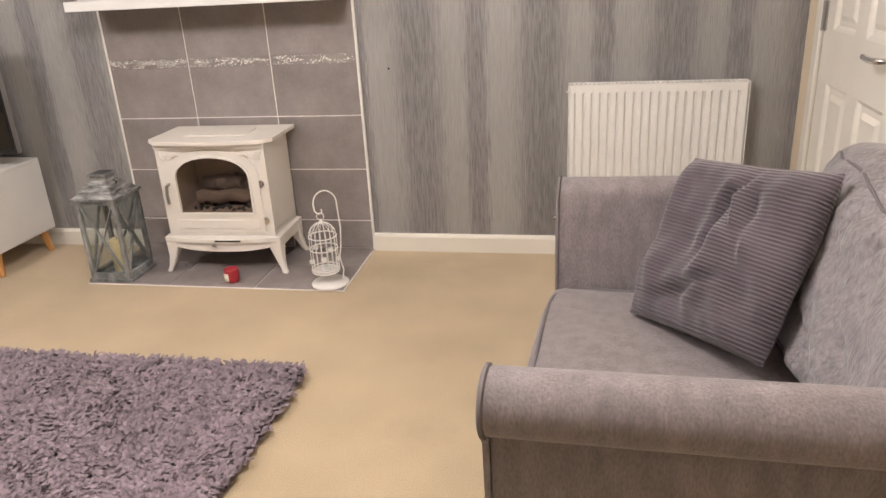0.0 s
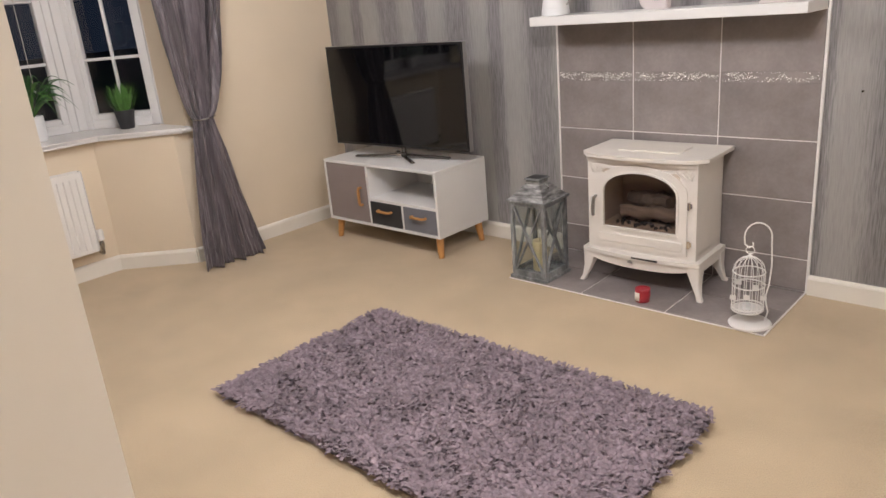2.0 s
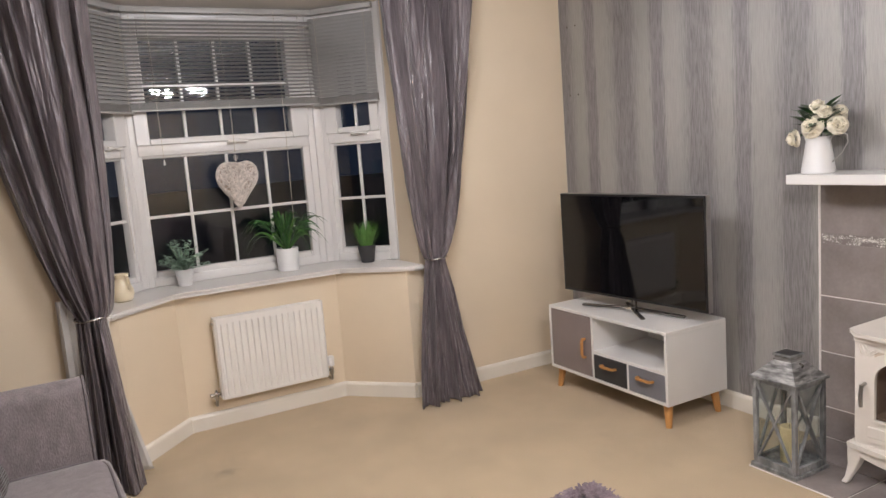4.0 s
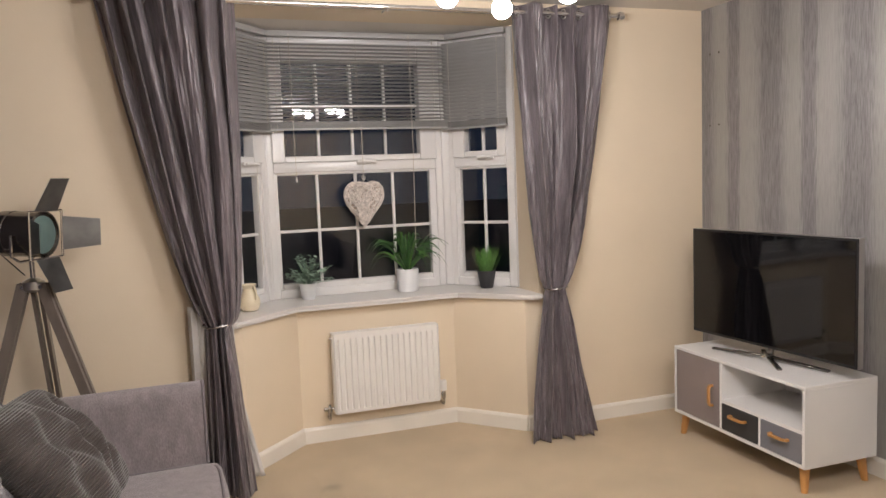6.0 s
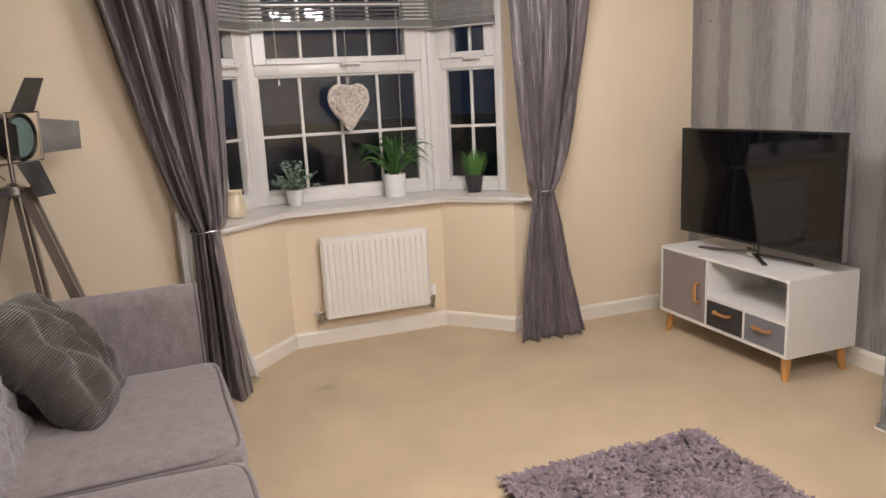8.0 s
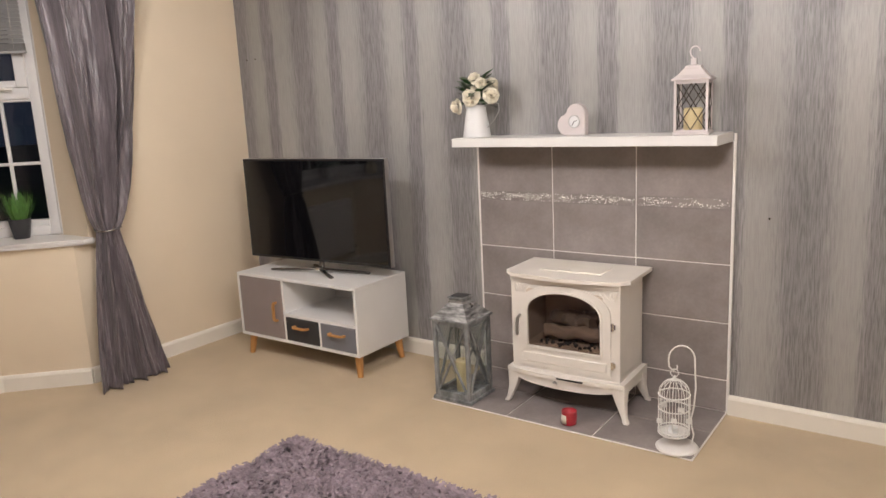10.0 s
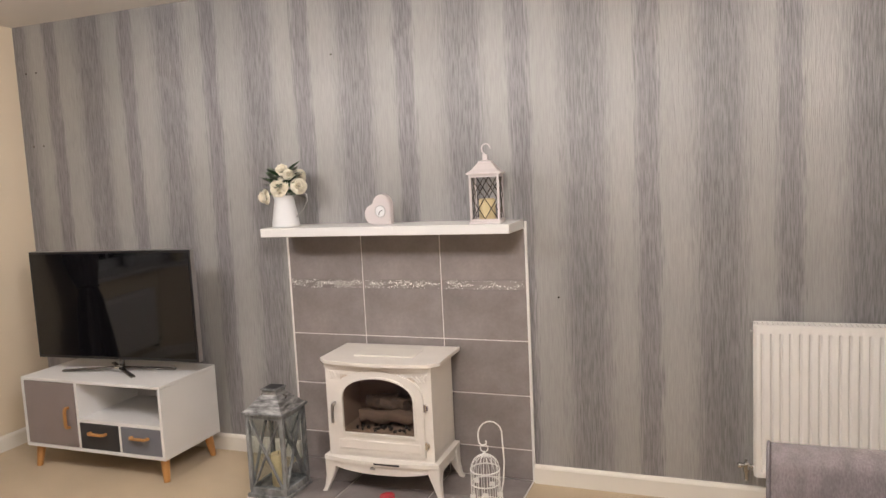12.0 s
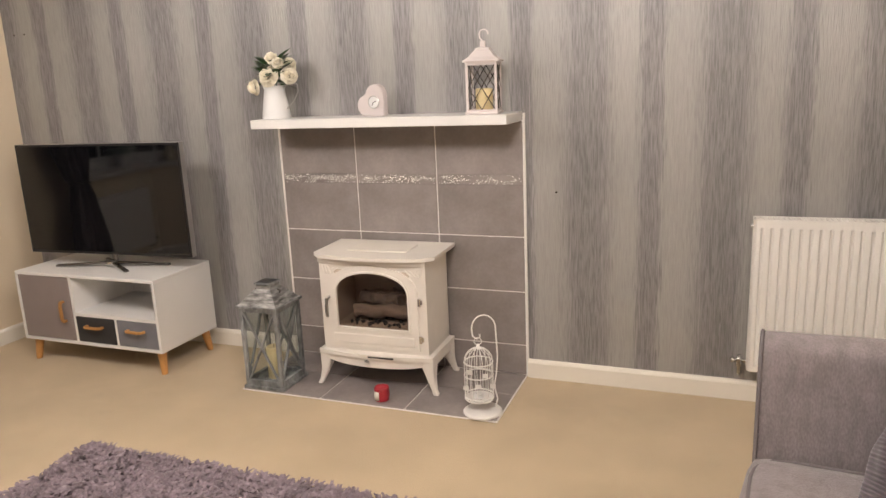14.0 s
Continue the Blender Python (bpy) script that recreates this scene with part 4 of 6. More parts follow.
    for k in range(70):
        x, y, q = r2.uniform(-0.14, 0.14), r2.uniform(-0.10, 0.05), r2.uniform(0.006, 0.011)
        bmesh.ops.create_icosphere(bm, subdivisions=1, radius=q, matrix=Matrix.Translation((x, y, 0.281 + r2.uniform(0, 0.006))))
    part("coals", bm, M_COAL, s, "black fake coals", smooth=False)["kind"] = "stuff"
    part("door_pull", tube([(-0.206, -0.132, 0.415), (-0.206, -0.158, 0.410), (-0.208, -0.161, 0.375), (-0.208, -0.160, 0.330)], 0.0075, 8), M_NICKEL, door, "metal door handle")
    for z in (0.245, 0.412):
        bm = tube([(0.218, -0.131, z - 0.016), (0.218, -0.131, z + 0.016)], 0.008, 10)
        box(0.200, 0.232, -0.132, -0.124, z - 0.010, z + 0.010, bm=bm)
        part("hinge", bm, M_CHROME, door)
    part("base_plate", bowed(0.545, -0.140, 0.15, 0.030, 0.150, 0.169), M_WHITE_ENAMEL, s)
    ap = bmesh.new()
    n = 16
    lo, hi = [], []
    pts = [(-0.262 + 0.524 * i / n, -0.132 - 0.028 * (1 - (2 * i / n - 1) ** 2)) for i in range(n + 1)]
    for (x, y), i in zip(pts, range(n + 1)):
        t = 2 * i / n - 1
        zb = 0.108 + 0.024 * abs(t) ** 3
        lo.append((ap.verts.new((x, y, zb)), ap.verts.new((x, y + 0.012, zb))))
        hi.append((ap.verts.new((x, y, 0.151)), ap.verts.new((x, y + 0.012, 0.151))))
    for i in range(n):
        ap.faces.new((lo[i][0], lo[i + 1][0], hi[i + 1][0], hi[i][0]))
        ap.faces.new((lo[i][1], hi[i][1], hi[i + 1][1], lo[i + 1][1]))
        ap.faces.new((lo[i][0], lo[i][1], lo[i + 1][1], lo[i + 1][0]))
        ap.faces.new((hi[i][0], hi[i + 1][0], hi[i + 1][1], hi[i][1]))
    part("apron", ap, M_WHITE_ENAMEL, s)
    for sx in (-1, 1):
        part("side_apron", box(sx * 0.262 - 0.006, sx * 0.262 + 0.006, -0.13, 0.145, 0.118, 0.151), M_WHITE_ENAMEL, s, smooth=False)
    part("air_lever", tube([(-0.03, -0.160, 0.140), (-0.03, -0.176, 0.142), (-0.012, -0.178, 0.142)], 0.005, 8), M_NICKEL, s)
    part("air_slot", box(-0.02, 0.10, -0.1705, -0.150, 0.157, 0.164), M_BLACK, s, smooth=False)
    for sx in (-1, 1):
        for y0, sy in ((-0.115, -1), (0.125, 1)):
            bm = bmesh.new()
            rings = []
            for f, w, off in ((0.0, 0.058, -0.006), (0.2, 0.054, -0.004), (0.5, 0.038, 0.004), (0.85, 0.023, 0.020), (1.0, 0.026, 0.030)):
                z = 0.150 * (1 - f)
                cx, cy = sx * (0.250 + off), y0 + sy * off * 0.7
                rings.append([bm.verts.new((cx + a * w / 2, cy + c * w / 2, z)) for a, c in ((-1, -1), (1, -1), (1, 1), (-1, 1))])
            for p, q in zip(rings, rings[1:]):
                for i in range(4):
                    bm.faces.new((p[i], p[(i + 1) % 4], q[(i + 1) % 4], q[i]))
            bm.faces.new(rings[0][::-1])
            bm.faces.new(rings[-1])
            bmesh.ops.bevel(bm, geom=bm.edges[:], offset=0.004, segments=1, affect="EDGES")
            part("leg", bm, M_WHITE_ENAMEL, s)
    return s


stove((-1.842, 3.282, 0.010))


# ---- radiators ----
def radiator(name, loc, rz, w, h, depth, z0, label, valves):
    """A pressed panel radiator: local x along it, front face towards -y, wall at y = 0."""
    r = thing(name, loc, label, "radiator", rz)
    pitch = 0.0333
    n = max(4, int((w - 0.03) / pitch))
    y_out, y_in = -depth, -depth + 0.010
    bm = bmesh.new()
    prof = [(0.0, y_in + 0.004), (0.010, y_out)]
    x = (w - n * pitch) / 2
    for i in range(n):
        prof += [(x + 0.005, y_out), (x + 0.010, y_in), (x + 0.0135, y_in), (x + 0.0185, y_out)]
        x += pitch
    prof += [(w - 0.010, y_out), (w, y_in + 0.004)]
    levels = [(z0, 1.0), (z0 + 0.020, 1.0), (z0 + 0.030, 0.0), (z0 + h - 0.045, 0.0), (z0 + h - 0.034, 1.0), (z0 + h - 0.004, 1.0)]
    rings = []
    for z, flat in levels:
        rings.append([bm.verts.new((px, py if not flat or py >= y_in + 0.003 else y_out + 0.002, z)) for px, py in prof])
    for a, b in zip(rings, rings[1:]):
        for i in range(len(prof) - 1):
            bm.faces.new((a[i], a[i + 1], b[i + 1], b[i]))
    part("front_panel", bm, M_RAD, r)
    part("back_panel", box(0.004, w - 0.004, -0.036, -0.024, z0 + 0.004, z0 + h - 0.006, 0.003, 1), M_RAD, r)
    part("fins", box(0.02, w - 0.02, y_in + 0.006, -0.037, z0 + 0.03, z0 + h - 0.02), M_RAD, r, smooth=False)
    for x in (-0.002, w - 0.0005):
        part("side_panel", box(x, x + 0.0025, y_out + 0.004, -0.022, z0 + 0.006, z0 + h - 0.001), M_RAD, r, smooth=False)
    bm = box(0.0, w, y_out + 0.001, y_out + 0.012, z0 + h - 0.006, z0 + h, 0.002, 1)
    box(0.0, w, -0.032, -0.022, z0 + h - 0.006, z0 + h, 0.002, 1, bm=bm)
    k = int((w - 0.02) / 0.018)
    for i in range(k):
        x = 0.01 + 0.018 * i
        box(x, x + 0.007, y_out + 0.011, -0.031, z0 + h - 0.005, z0 + h - 0.002, bm=bm)
    part("top_grille", bm, M_RAD, r, smooth=False)
    for i in (0.2, 0.8):
        part("wall_bracket", box(w * i - 0.012, w * i + 0.012, -0.026, 0.0, z0 + 0.05, z0 + h - 0.05), M_RAD, r, smooth=False)
    for side, kind in valves:
        x = -0.028 if side < 0 else w + 0.028
        part("valve_tail", tube([(x - side * 0.034, -depth / 2 - 0.012, z0 + 0.030), (x, -depth / 2 - 0.012, z0 + 0.030)], 0.0075, 10), M_CHROME_DULL, r)
        bm = lathe([(0.010, 0.006), (0.012, 0.014), (0.012, 0.040), (0.007, 0.046), (0.006, 0.056)], 12, at=(x, -depth / 2 - 0.012, z0 - 0.002))
        tube([(x, -depth / 2 - 0.012, z0 + 0.01), (x, -depth / 2 - 0.012, z0 - 0.022), (x, -depth / 2 - 0.004, z0 - 0.030), (x, 0.0, z0 - 0.030)], 0.0075, 10, bm=bm)
        v = part("valve", bm, M_CHROME_DULL, r, "chrome radiator valve")
        if kind == "trv":
            part("valve_head", lathe([(0.012, 0.048), (0.018, 0.052), (0.019, 0.100), (0.016, 0.108), (0.004, 0.110)], 16, at=(x, -depth / 2 - 0.012, z0)), M_WHITE_METAL, v, "white thermostatic head")
        else:
            part("valve_head", turn(lathe([(0.008, 0.0), (0.008, 0.012), (0.011, 0.014), (0.011, 0.026), (0.006, 0.030)], 12), Matrix.Translation((x - side * -0.004, -depth / 2 - 0.012, z0 + 0.030)) @ Matrix.Rotation(radians(90 * side), 4, "Y")), M_CHROME_DULL, v)
    bm = tube([(-0.012, -depth + 0.03, z0 + h - 0.03), (0.0, -depth + 0.03, z0 + h - 0.03)], 0.007, 8)
    part("bleed_plug", bm, M_NICKEL, r)
    return r


radiator("radiator", (-0.325, WALL_N, 0), 0.0, 0.70, 0.612, 0.098, 0.162, "white panel radiator on the papered wall", [(-1, "plain")])
radiator("radiator", (-4.47, 1.275, 0), 90.0, 0.600, 0.445, 0.085, 0.163, "small white panel radiator under the bay window", [(-1, "plain"), (1, "trv")])


# ---- ceiling lamps ----
def ceiling_lamp(x, y, turn_deg, globe_material):
    lamp = thing("ceiling_lamp", (x, y, CEIL), "chrome ceiling lamp with lit frosted glass globes", "ceiling lamp", turn_deg, group="ceiling lamps")
    part("canopy", lathe([(0.055, -0.001), (0.055, -0.018), (0.04, -0.026), (0.012, -0.030), (0.010, -0.17), (0.02, -0.18), (0.012, -0.20)], 24), M_CHROME, lamp)
    for k in range(4):
        a = radians(90 * k)
        c, s = math.cos(a), math.sin(a)
        pts = [(0.01 * c, 0.01 * s, -0.185), (0.055 * c - 0.03 * s, 0.055 * s + 0.03 * c, -0.200), (0.12 * c - 0.03 * s, 0.12 * s + 0.03 * c, -0.215), (0.175 * c - 0.01 * s, 0.175 * s + 0.01 * c, -0.235), (0.202 * c, 0.202 * s, -0.276)]
        arm = part("arm", tube(pts, 0.006, 8), M_CHROME, lamp)
        bm = bmesh.new()
        bmesh.ops.create_uvsphere(bm, u_segments=20, v_segments=12, radius=0.037, matrix=Matrix.Translation((0.202 * c, 0.202 * s, -0.312)))
        part("globe", bm, globe_material, lamp, "glowing frosted glass globe")
    return lamp


for (x, y), a, gm in zip(LAMPS, (72, 40), (M_GLOBE, M_GLOBE_BRIGHT)):
    ceiling_lamp(x, y, a, gm)


# ---- television and its cabinet ----
def tv_cabinet(loc):
    c = thing("tv_cabinet", loc, "white television cabinet with taupe door, two drawers and pine legs", "tv cabinet")
    W, D, z0, z1, t = 0.89, 0.405, 0.118, 0.480, 0.016
    part("top", box(0, W, 0, D, z1 - t, z1, 0.002, 1), M_LAMINATE, c, smooth=False)
    part("bottom", box(t, W - t, 0, D, z0, z0 + t, 0.001, 1), M_LAMINATE, c, smooth=False)
    for x in (0, W - t):
        part("side_panel", box(x, x + t, 0, D, z0, z1 - t - 0.0005, 0.001, 1), M_LAMINATE, c, smooth=False)
    part("back_panel", box(t, W - t, D - 0.008, D - 0.002, z0 + t, z1 - t), M_LAMINATE, c, smooth=False)
    px = 0.352
    part("partition", box(px, px + t, 0.004, D - 0.01, z0 + t, z1 - t), M_LAMINATE, c, smooth=False)
    zs = 0.283
    part("shelf", box(px + t, W - t, 0.004, D - 0.01, zs - t, zs), M_LAMINATE, c, smooth=False)
    xm = (px + t + W - t) / 2
    part("divider", box(xm - 0.007, xm + 0.007, 0.004, D - 0.01, z0 + t, zs - t), M_LAMINATE, c, smooth=False)

    def grip(x, z, upright, parent):
        q = 0.05 if upright else 0.048
        pts = [(-q, -0.002), (-q, -0.020), (-q * 0.7, -0.026), (q * 0.7, -0.026), (q, -0.020), (q, -0.002)]
        bm = bmesh.new()
        for (a, y), (b, y2) in zip(pts, pts[1:]):
            pa, pb = ((x, y, z + a), (x, y2, z + b)) if upright else ((x + a, y, z), (x + b, y2, z))
            beam(pa, pb, 0.013, 0.010, bm)
        part("grip", bm, M_PINE, parent, "rounded pine handle", smooth=False)
    d = part("door", box(t + 0.002, px - 0.002, 0.001, 0.016, z0 + t + 0.002, z1 - t - 0.002, 0.001, 1), M_TAUPE, c, "taupe cupboard door", smooth=False)
    grip(px - 0.045, (z0 + z1) / 2 - 0.01, True, d)
    for a, b, m, lab in ((px + t + 0.002, xm - 0.009, M_BLACKPANEL, "black drawer front"), (xm + 0.009, W - t - 0.002, M_BLUEGREY, "blue-grey drawer front")):
        dr = part("drawer", box(a, b, 0.001, 0.20, z0 + t + 0.002, zs - t - 0.002, 0.001, 1), m, c, lab, smooth=False)
        grip((a + b) / 2, (z0 + zs) / 2 + 0.022, False, dr)
    for x, sx in ((0.045, -1), (W - 0.045, 1)):
        for y, sy in ((0.045, -1), (D - 0.045, 1)):
            part("leg", tube([(x, y, z0), (x + sx * 0.014, y + sy * 0.014, 0.0)], 0.023, 14, r_end=0.0145), M_PINE, c, "tapered pine leg")
    return c


tv_cabinet((-3.790, 3.010, 0))

tv = thing("television", (-3.322, 3.200, 0.480), "black flat television with thin silver edge, switched off", "television", 4.0)
casing = part("casing", box(-0.490, 0.490, -0.012, 0.022, 0.064, 0.622, 0.004, 2), M_NICKEL, tv, "thin silver edge")
part("bezel", box(-0.4885, 0.4885, -0.0165, -0.0115, 0.066, 0.6205, 0.001, 1), M_BLACK, casing)
part("screen", box(-0.478, 0.478, -0.0190, -0.0160, 0.080, 0.610), M_SCREEN, casing, "glossy dark screen", smooth=False)
part("back_cover", box(-0.30, 0.30, 0.020, 0.050, 0.12, 0.50, 0.012, 2), M_BLACK, tv)
part("neck", tube([(0, 0.022, 0.018), (0, 0.022, 0.085)], 0.014, 14), M_STEEL, tv)
part("hub", lathe([(0.032, 0.010), (0.032, 0.020), (0.022, 0.030), (0.010, 0.034)], 20, at=(0, 0.0, 0)), M_CHROME, tv)
for ex, ey in ((-0.31, -0.050), (0.17, -0.105), (0.30, 0.055), (-0.14, 0.12)):
    bm = bmesh.new()
    beam((0, 0, 0.022), (ex, ey, 0.007), 0.024, 0.010, bm)
    bmesh.ops.bevel(bm, geom=bm.edges[:], offset=0.003, segments=1, affect="EDGES")
    part("foot", bm, M_STEEL, tv, "dark chrome star foot")


# ---- lanterns, bird cage and candle ----
def floor_lantern(loc, rz):
    s = thing("lantern", loc, "large weathered grey wooden lantern with a zinc roof", "lantern", rz)
    h, w = 0.378, 0.088
    part("base", box(-0.105, 0.105, -0.105, 0.105, 0.0, 0.014, 0.002, 1), M_ZINC, s)
    part("floor_plate", box(-0.095, 0.095, -0.095, 0.095, 0.014, 0.024), M_ZINC, s)
    for x in (-w, w):
        for y in (-w, w):
            part("post", box(x - 0.009, x + 0.009, y - 0.009, y + 0.009, 0.024, h, 0.0015, 1), M_ZINC, s)
    for k in range(4):
        R = Matrix.Rotation(radians(90 * k), 4, "Z")
        for za, zb in ((0.024, 0.040), (h - 0.018, h)):
            part("rail", turn(box(-w + 0.009, w - 0.009, -w - 0.007, -w + 0.007, za, zb), R), M_ZINC, s, smooth=False)
        for sg in (-1, 1):
            part("cross_brace", turn(beam((-sg * (w - 0.009), -w - 0.001 + sg * 0.002, 0.040), (sg * (w - 0.009), -w - 0.001 + sg * 0.002, h - 0.018), 0.006, 0.012, up=(0, 1, 0)), R), M_ZINC, s, smooth=False)
        part("pane", turn(box(-w + 0.009, w - 0.009, -w + 0.004, -w + 0.006, 0.04, h - 0.018), R), M_LANTERN_GLASS, s, smooth=False).visible_shadow = False

    def frustum(w0, w1, z0, z1):
        bm = bmesh.new()
        a = [bm.verts.new((x * w0, y * w0, z0)) for x, y in ((-1, -1), (1, -1), (1, 1), (-1, 1))]
        b = [bm.verts.new((x * w1, y * w1, z1)) for x, y in ((-1, -1), (1, -1), (1, 1), (-1, 1))]
        for i in range(4):
            bm.faces.new((a[i], a[(i + 1) % 4], b[(i + 1) % 4], b[i]))
        bm.faces.new(a[::-1])
        bm.faces.new(b)
        return bm
    part("eave", frustum(0.106, 0.106, h, h + 0.010), M_ZINC, s, smooth=False)
    zz, ww = h + 0.010, 0.100
    for i in range(4):
        part("roof_tier", frustum(ww, ww - 0.017, zz, zz + 0.016), M_ZINC_METAL, s, "brushed zinc roof", smooth=False)
        ww -= 0.0145
        zz += 0.016
    bm = frustum(0.036, 0.036, zz, zz + 0.022)
    part("chimney", bm, M_ZINC_METAL, s, smooth=False)
    cap = part("chimney_cap", frustum(0.043, 0.041, zz + 0.022, zz + 0.029), M_ZINC, s, smooth=False)
    part("chimney_opening", frustum(0.034, 0.034, zz + 0.0285, zz + 0.0305), M_BLACK, cap, "dark square opening", smooth=False)
    for sx in (-1, 1):
        part("ring_mount", tube([(sx * 0.055, 0, zz - 0.03), (sx * 0.065, 0, zz - 0.01), (sx * 0.05, 0, zz - 0.005)], 0.004, 6), M_STEEL, s)
    cd = part("candle", lathe([(0.034, 0.024), (0.035, 0.026), (0.035, 0.168), (0.031, 0.172), (0.012, 0.166)], 24), M_WAX, s, "tall ivory pillar candle")
    part("wick", tube([(0, 0, 0.165), (0.001, 0, 0.18)], 0.0015, 5), M_BLACK, cd)
    return s


floor_lantern((-2.330, 3.098, 0.010), 0)


def bird_cage(loc):
    s = thing("bird_cage_holder", loc, "small white metal bird cage candle holder on stand", "candle holder", 12.0)
    part("base", lathe([(0.079, 0.0), (0.080, 0.004), (0.074, 0.010), (0.03, 0.014), (0.008, 0.017)], 36), M_WHITE_METAL, s)
    pts = [(0.052, 0.02, 0.012), (0.060, 0.02, 0.05), (0.052, 0.02, 0.085), (0.048, 0.02, 0.11), (0.058, 0.02, 0.16), (0.064, 0.02, 0.24), (0.060, 0.02, 0.32)]
    pts += [(0.012 + 0.047 * math.cos(a), 0.02 - 0.02 * (i / 9), 0.355 + 0.055 * math.sin(a)) for i, a in enumerate([radians(10 + 19 * k) for k in range(10)])]
    pts += [(-0.032, 0.0, 0.325), (-0.016, 0.0, 0.312), (-0.002, 0.0, 0.322), (-0.004, 0.0, 0.334)]
    part("crook", tube(pts, 0.0031, 8), M_WHITE_METAL, s, "curled white metal crook")
    cx, cz, r = -0.012, 0.062, 0.058
    for z, rr in ((cz, r), (cz + 0.012, r), (cz + 0.10, r), (cz + 0.155, r)):
        ring = [(cx + rr * math.cos(a), rr * math.sin(a), z) for a in [2 * math.pi * i / 28 for i in range(28)]]
        part("cage_ring", tube(ring, 0.0028, 6, closed=True), M_WHITE_METAL, s)
    part("cage_floor", lathe([(r, cz - 0.004), (r, cz), (0.02, cz + 0.001)], 28, at=(cx, 0, 0)), M_WHITE_METAL, s)
    for k in range(16):
        a = 2 * math.pi * k / 16
        c, q = math.cos(a), math.sin(a)
        pts = [(cx + r * c, r * q, cz), (cx + r * c, r * q, cz + 0.155)]
        pts += [(cx + r * math.cos(t) * c, r * math.cos(t) * q, cz + 0.155 + 0.060 * math.sin(t)) for t in [radians(x) for x in (20, 40, 60, 80)]]
        part("cage_bar", tube(pts, 0.0016, 5), M_WHITE_METAL, s)
    bm = lathe([(0.010, 0.272), (0.011, 0.279), (0.004, 0.286), (0.003, 0.292)], 12, at=(cx, 0, 0))
    part("finial", bm, M_WHITE_METAL, s)
    ring = [(cx + 0.015 * math.cos(a), 0, 0.303 + 0.015 * math.sin(a)) for a in [2 * math.pi * i / 18 for i in range(18)]]
    part("hanging_ring", tube(ring, 0.0022, 6, closed=True), M_WHITE_METAL, s)
    for k in range(5):
        a = 1.2 * k
        bm = soft_box(0.022, 0.006, 0.018, at=(cx + 0.056 * math.cos(a), 0.056 * math.sin(a), cz + 0.05 + 0.02 * (k % 3)), n=2, lump=0)
        part("leaf_ornament", bm, M_WHITE_METAL, s)
    part("tealight", lathe([(0.019, cz + 0.001), (0.019, cz + 0.018), (0.016, cz + 0.019)], 18, at=(cx, 0, 0)), M_CERAMIC, s, "white tea light")
    return s


bird_cage((-1.318, 3.058, 0.010))

rc = thing("jar_candle", (-1.766, 3.045, 0.010), "small red wax candle in a glass jar", "candle", -15.0)
part("wax", lathe([(0.024, 0.003), (0.029, 0.006), (0.0335, 0.030), (0.0315, 0.056), (0.005, 0.050)], 24), M_RED, rc)
part("jar_rim", tube([(0.0305 * math.cos(a), 0.0305 * math.sin(a), 0.058) for a in [2 * math.pi * i / 24 for i in range(24)]], 0.0022, 6, closed=True), M_RED, rc)
part("jar_base", lathe([(0.025, 0.0), (0.030, 0.003), (0.026, 0.004)], 24), M_RED, rc)
bm = bmesh.new()
vs = [[bm.verts.new((0.0342 * math.cos(radians(a)), 0.0342 * math.sin(radians(a)), z)) for a in range(-125, -70, 9)] for z in (0.010, 0.048)]
for i in range(len(vs[0]) - 1):
    bm.faces.new((vs[0][i], vs[0][i + 1], vs[1][i + 1], vs[1][i]))
lb = part("paper_label", bm, M_PAPER_LABEL, rc, "cream paper label")
lb.modifiers.new("thick", "SOLIDIFY").thickness = 0.0005


# ---- things on the shelf ----
SHELF = 1.192
jug = thing("flower_jug", (-2.362, 3.345, SHELF), "white enamel jug filled with cream artificial roses", "flower jug")
part("jug", lathe([(0.058, 0.0), (0.064, 0.002), (0.065, 0.008), (0.058, 0.056), (0.050, 0.104), (0.046, 0.130), (0.051, 0.147), (0.048, 0.148), (0.042, 0.132), (0.038, 0.02)], 32), M_CERAMIC, jug)
part("jug_handle", tube([(0.048, 0, 0.140), (0.090, 0, 0.160), (0.122, 0, 0.150), (0.124, 0, 0.120), (0.100, 0, 0.080), (0.060, 0, 0.044)], 0.0028, 8), M_NICKEL, jug, "thin looped wire handle")
rng = random.Random(11)


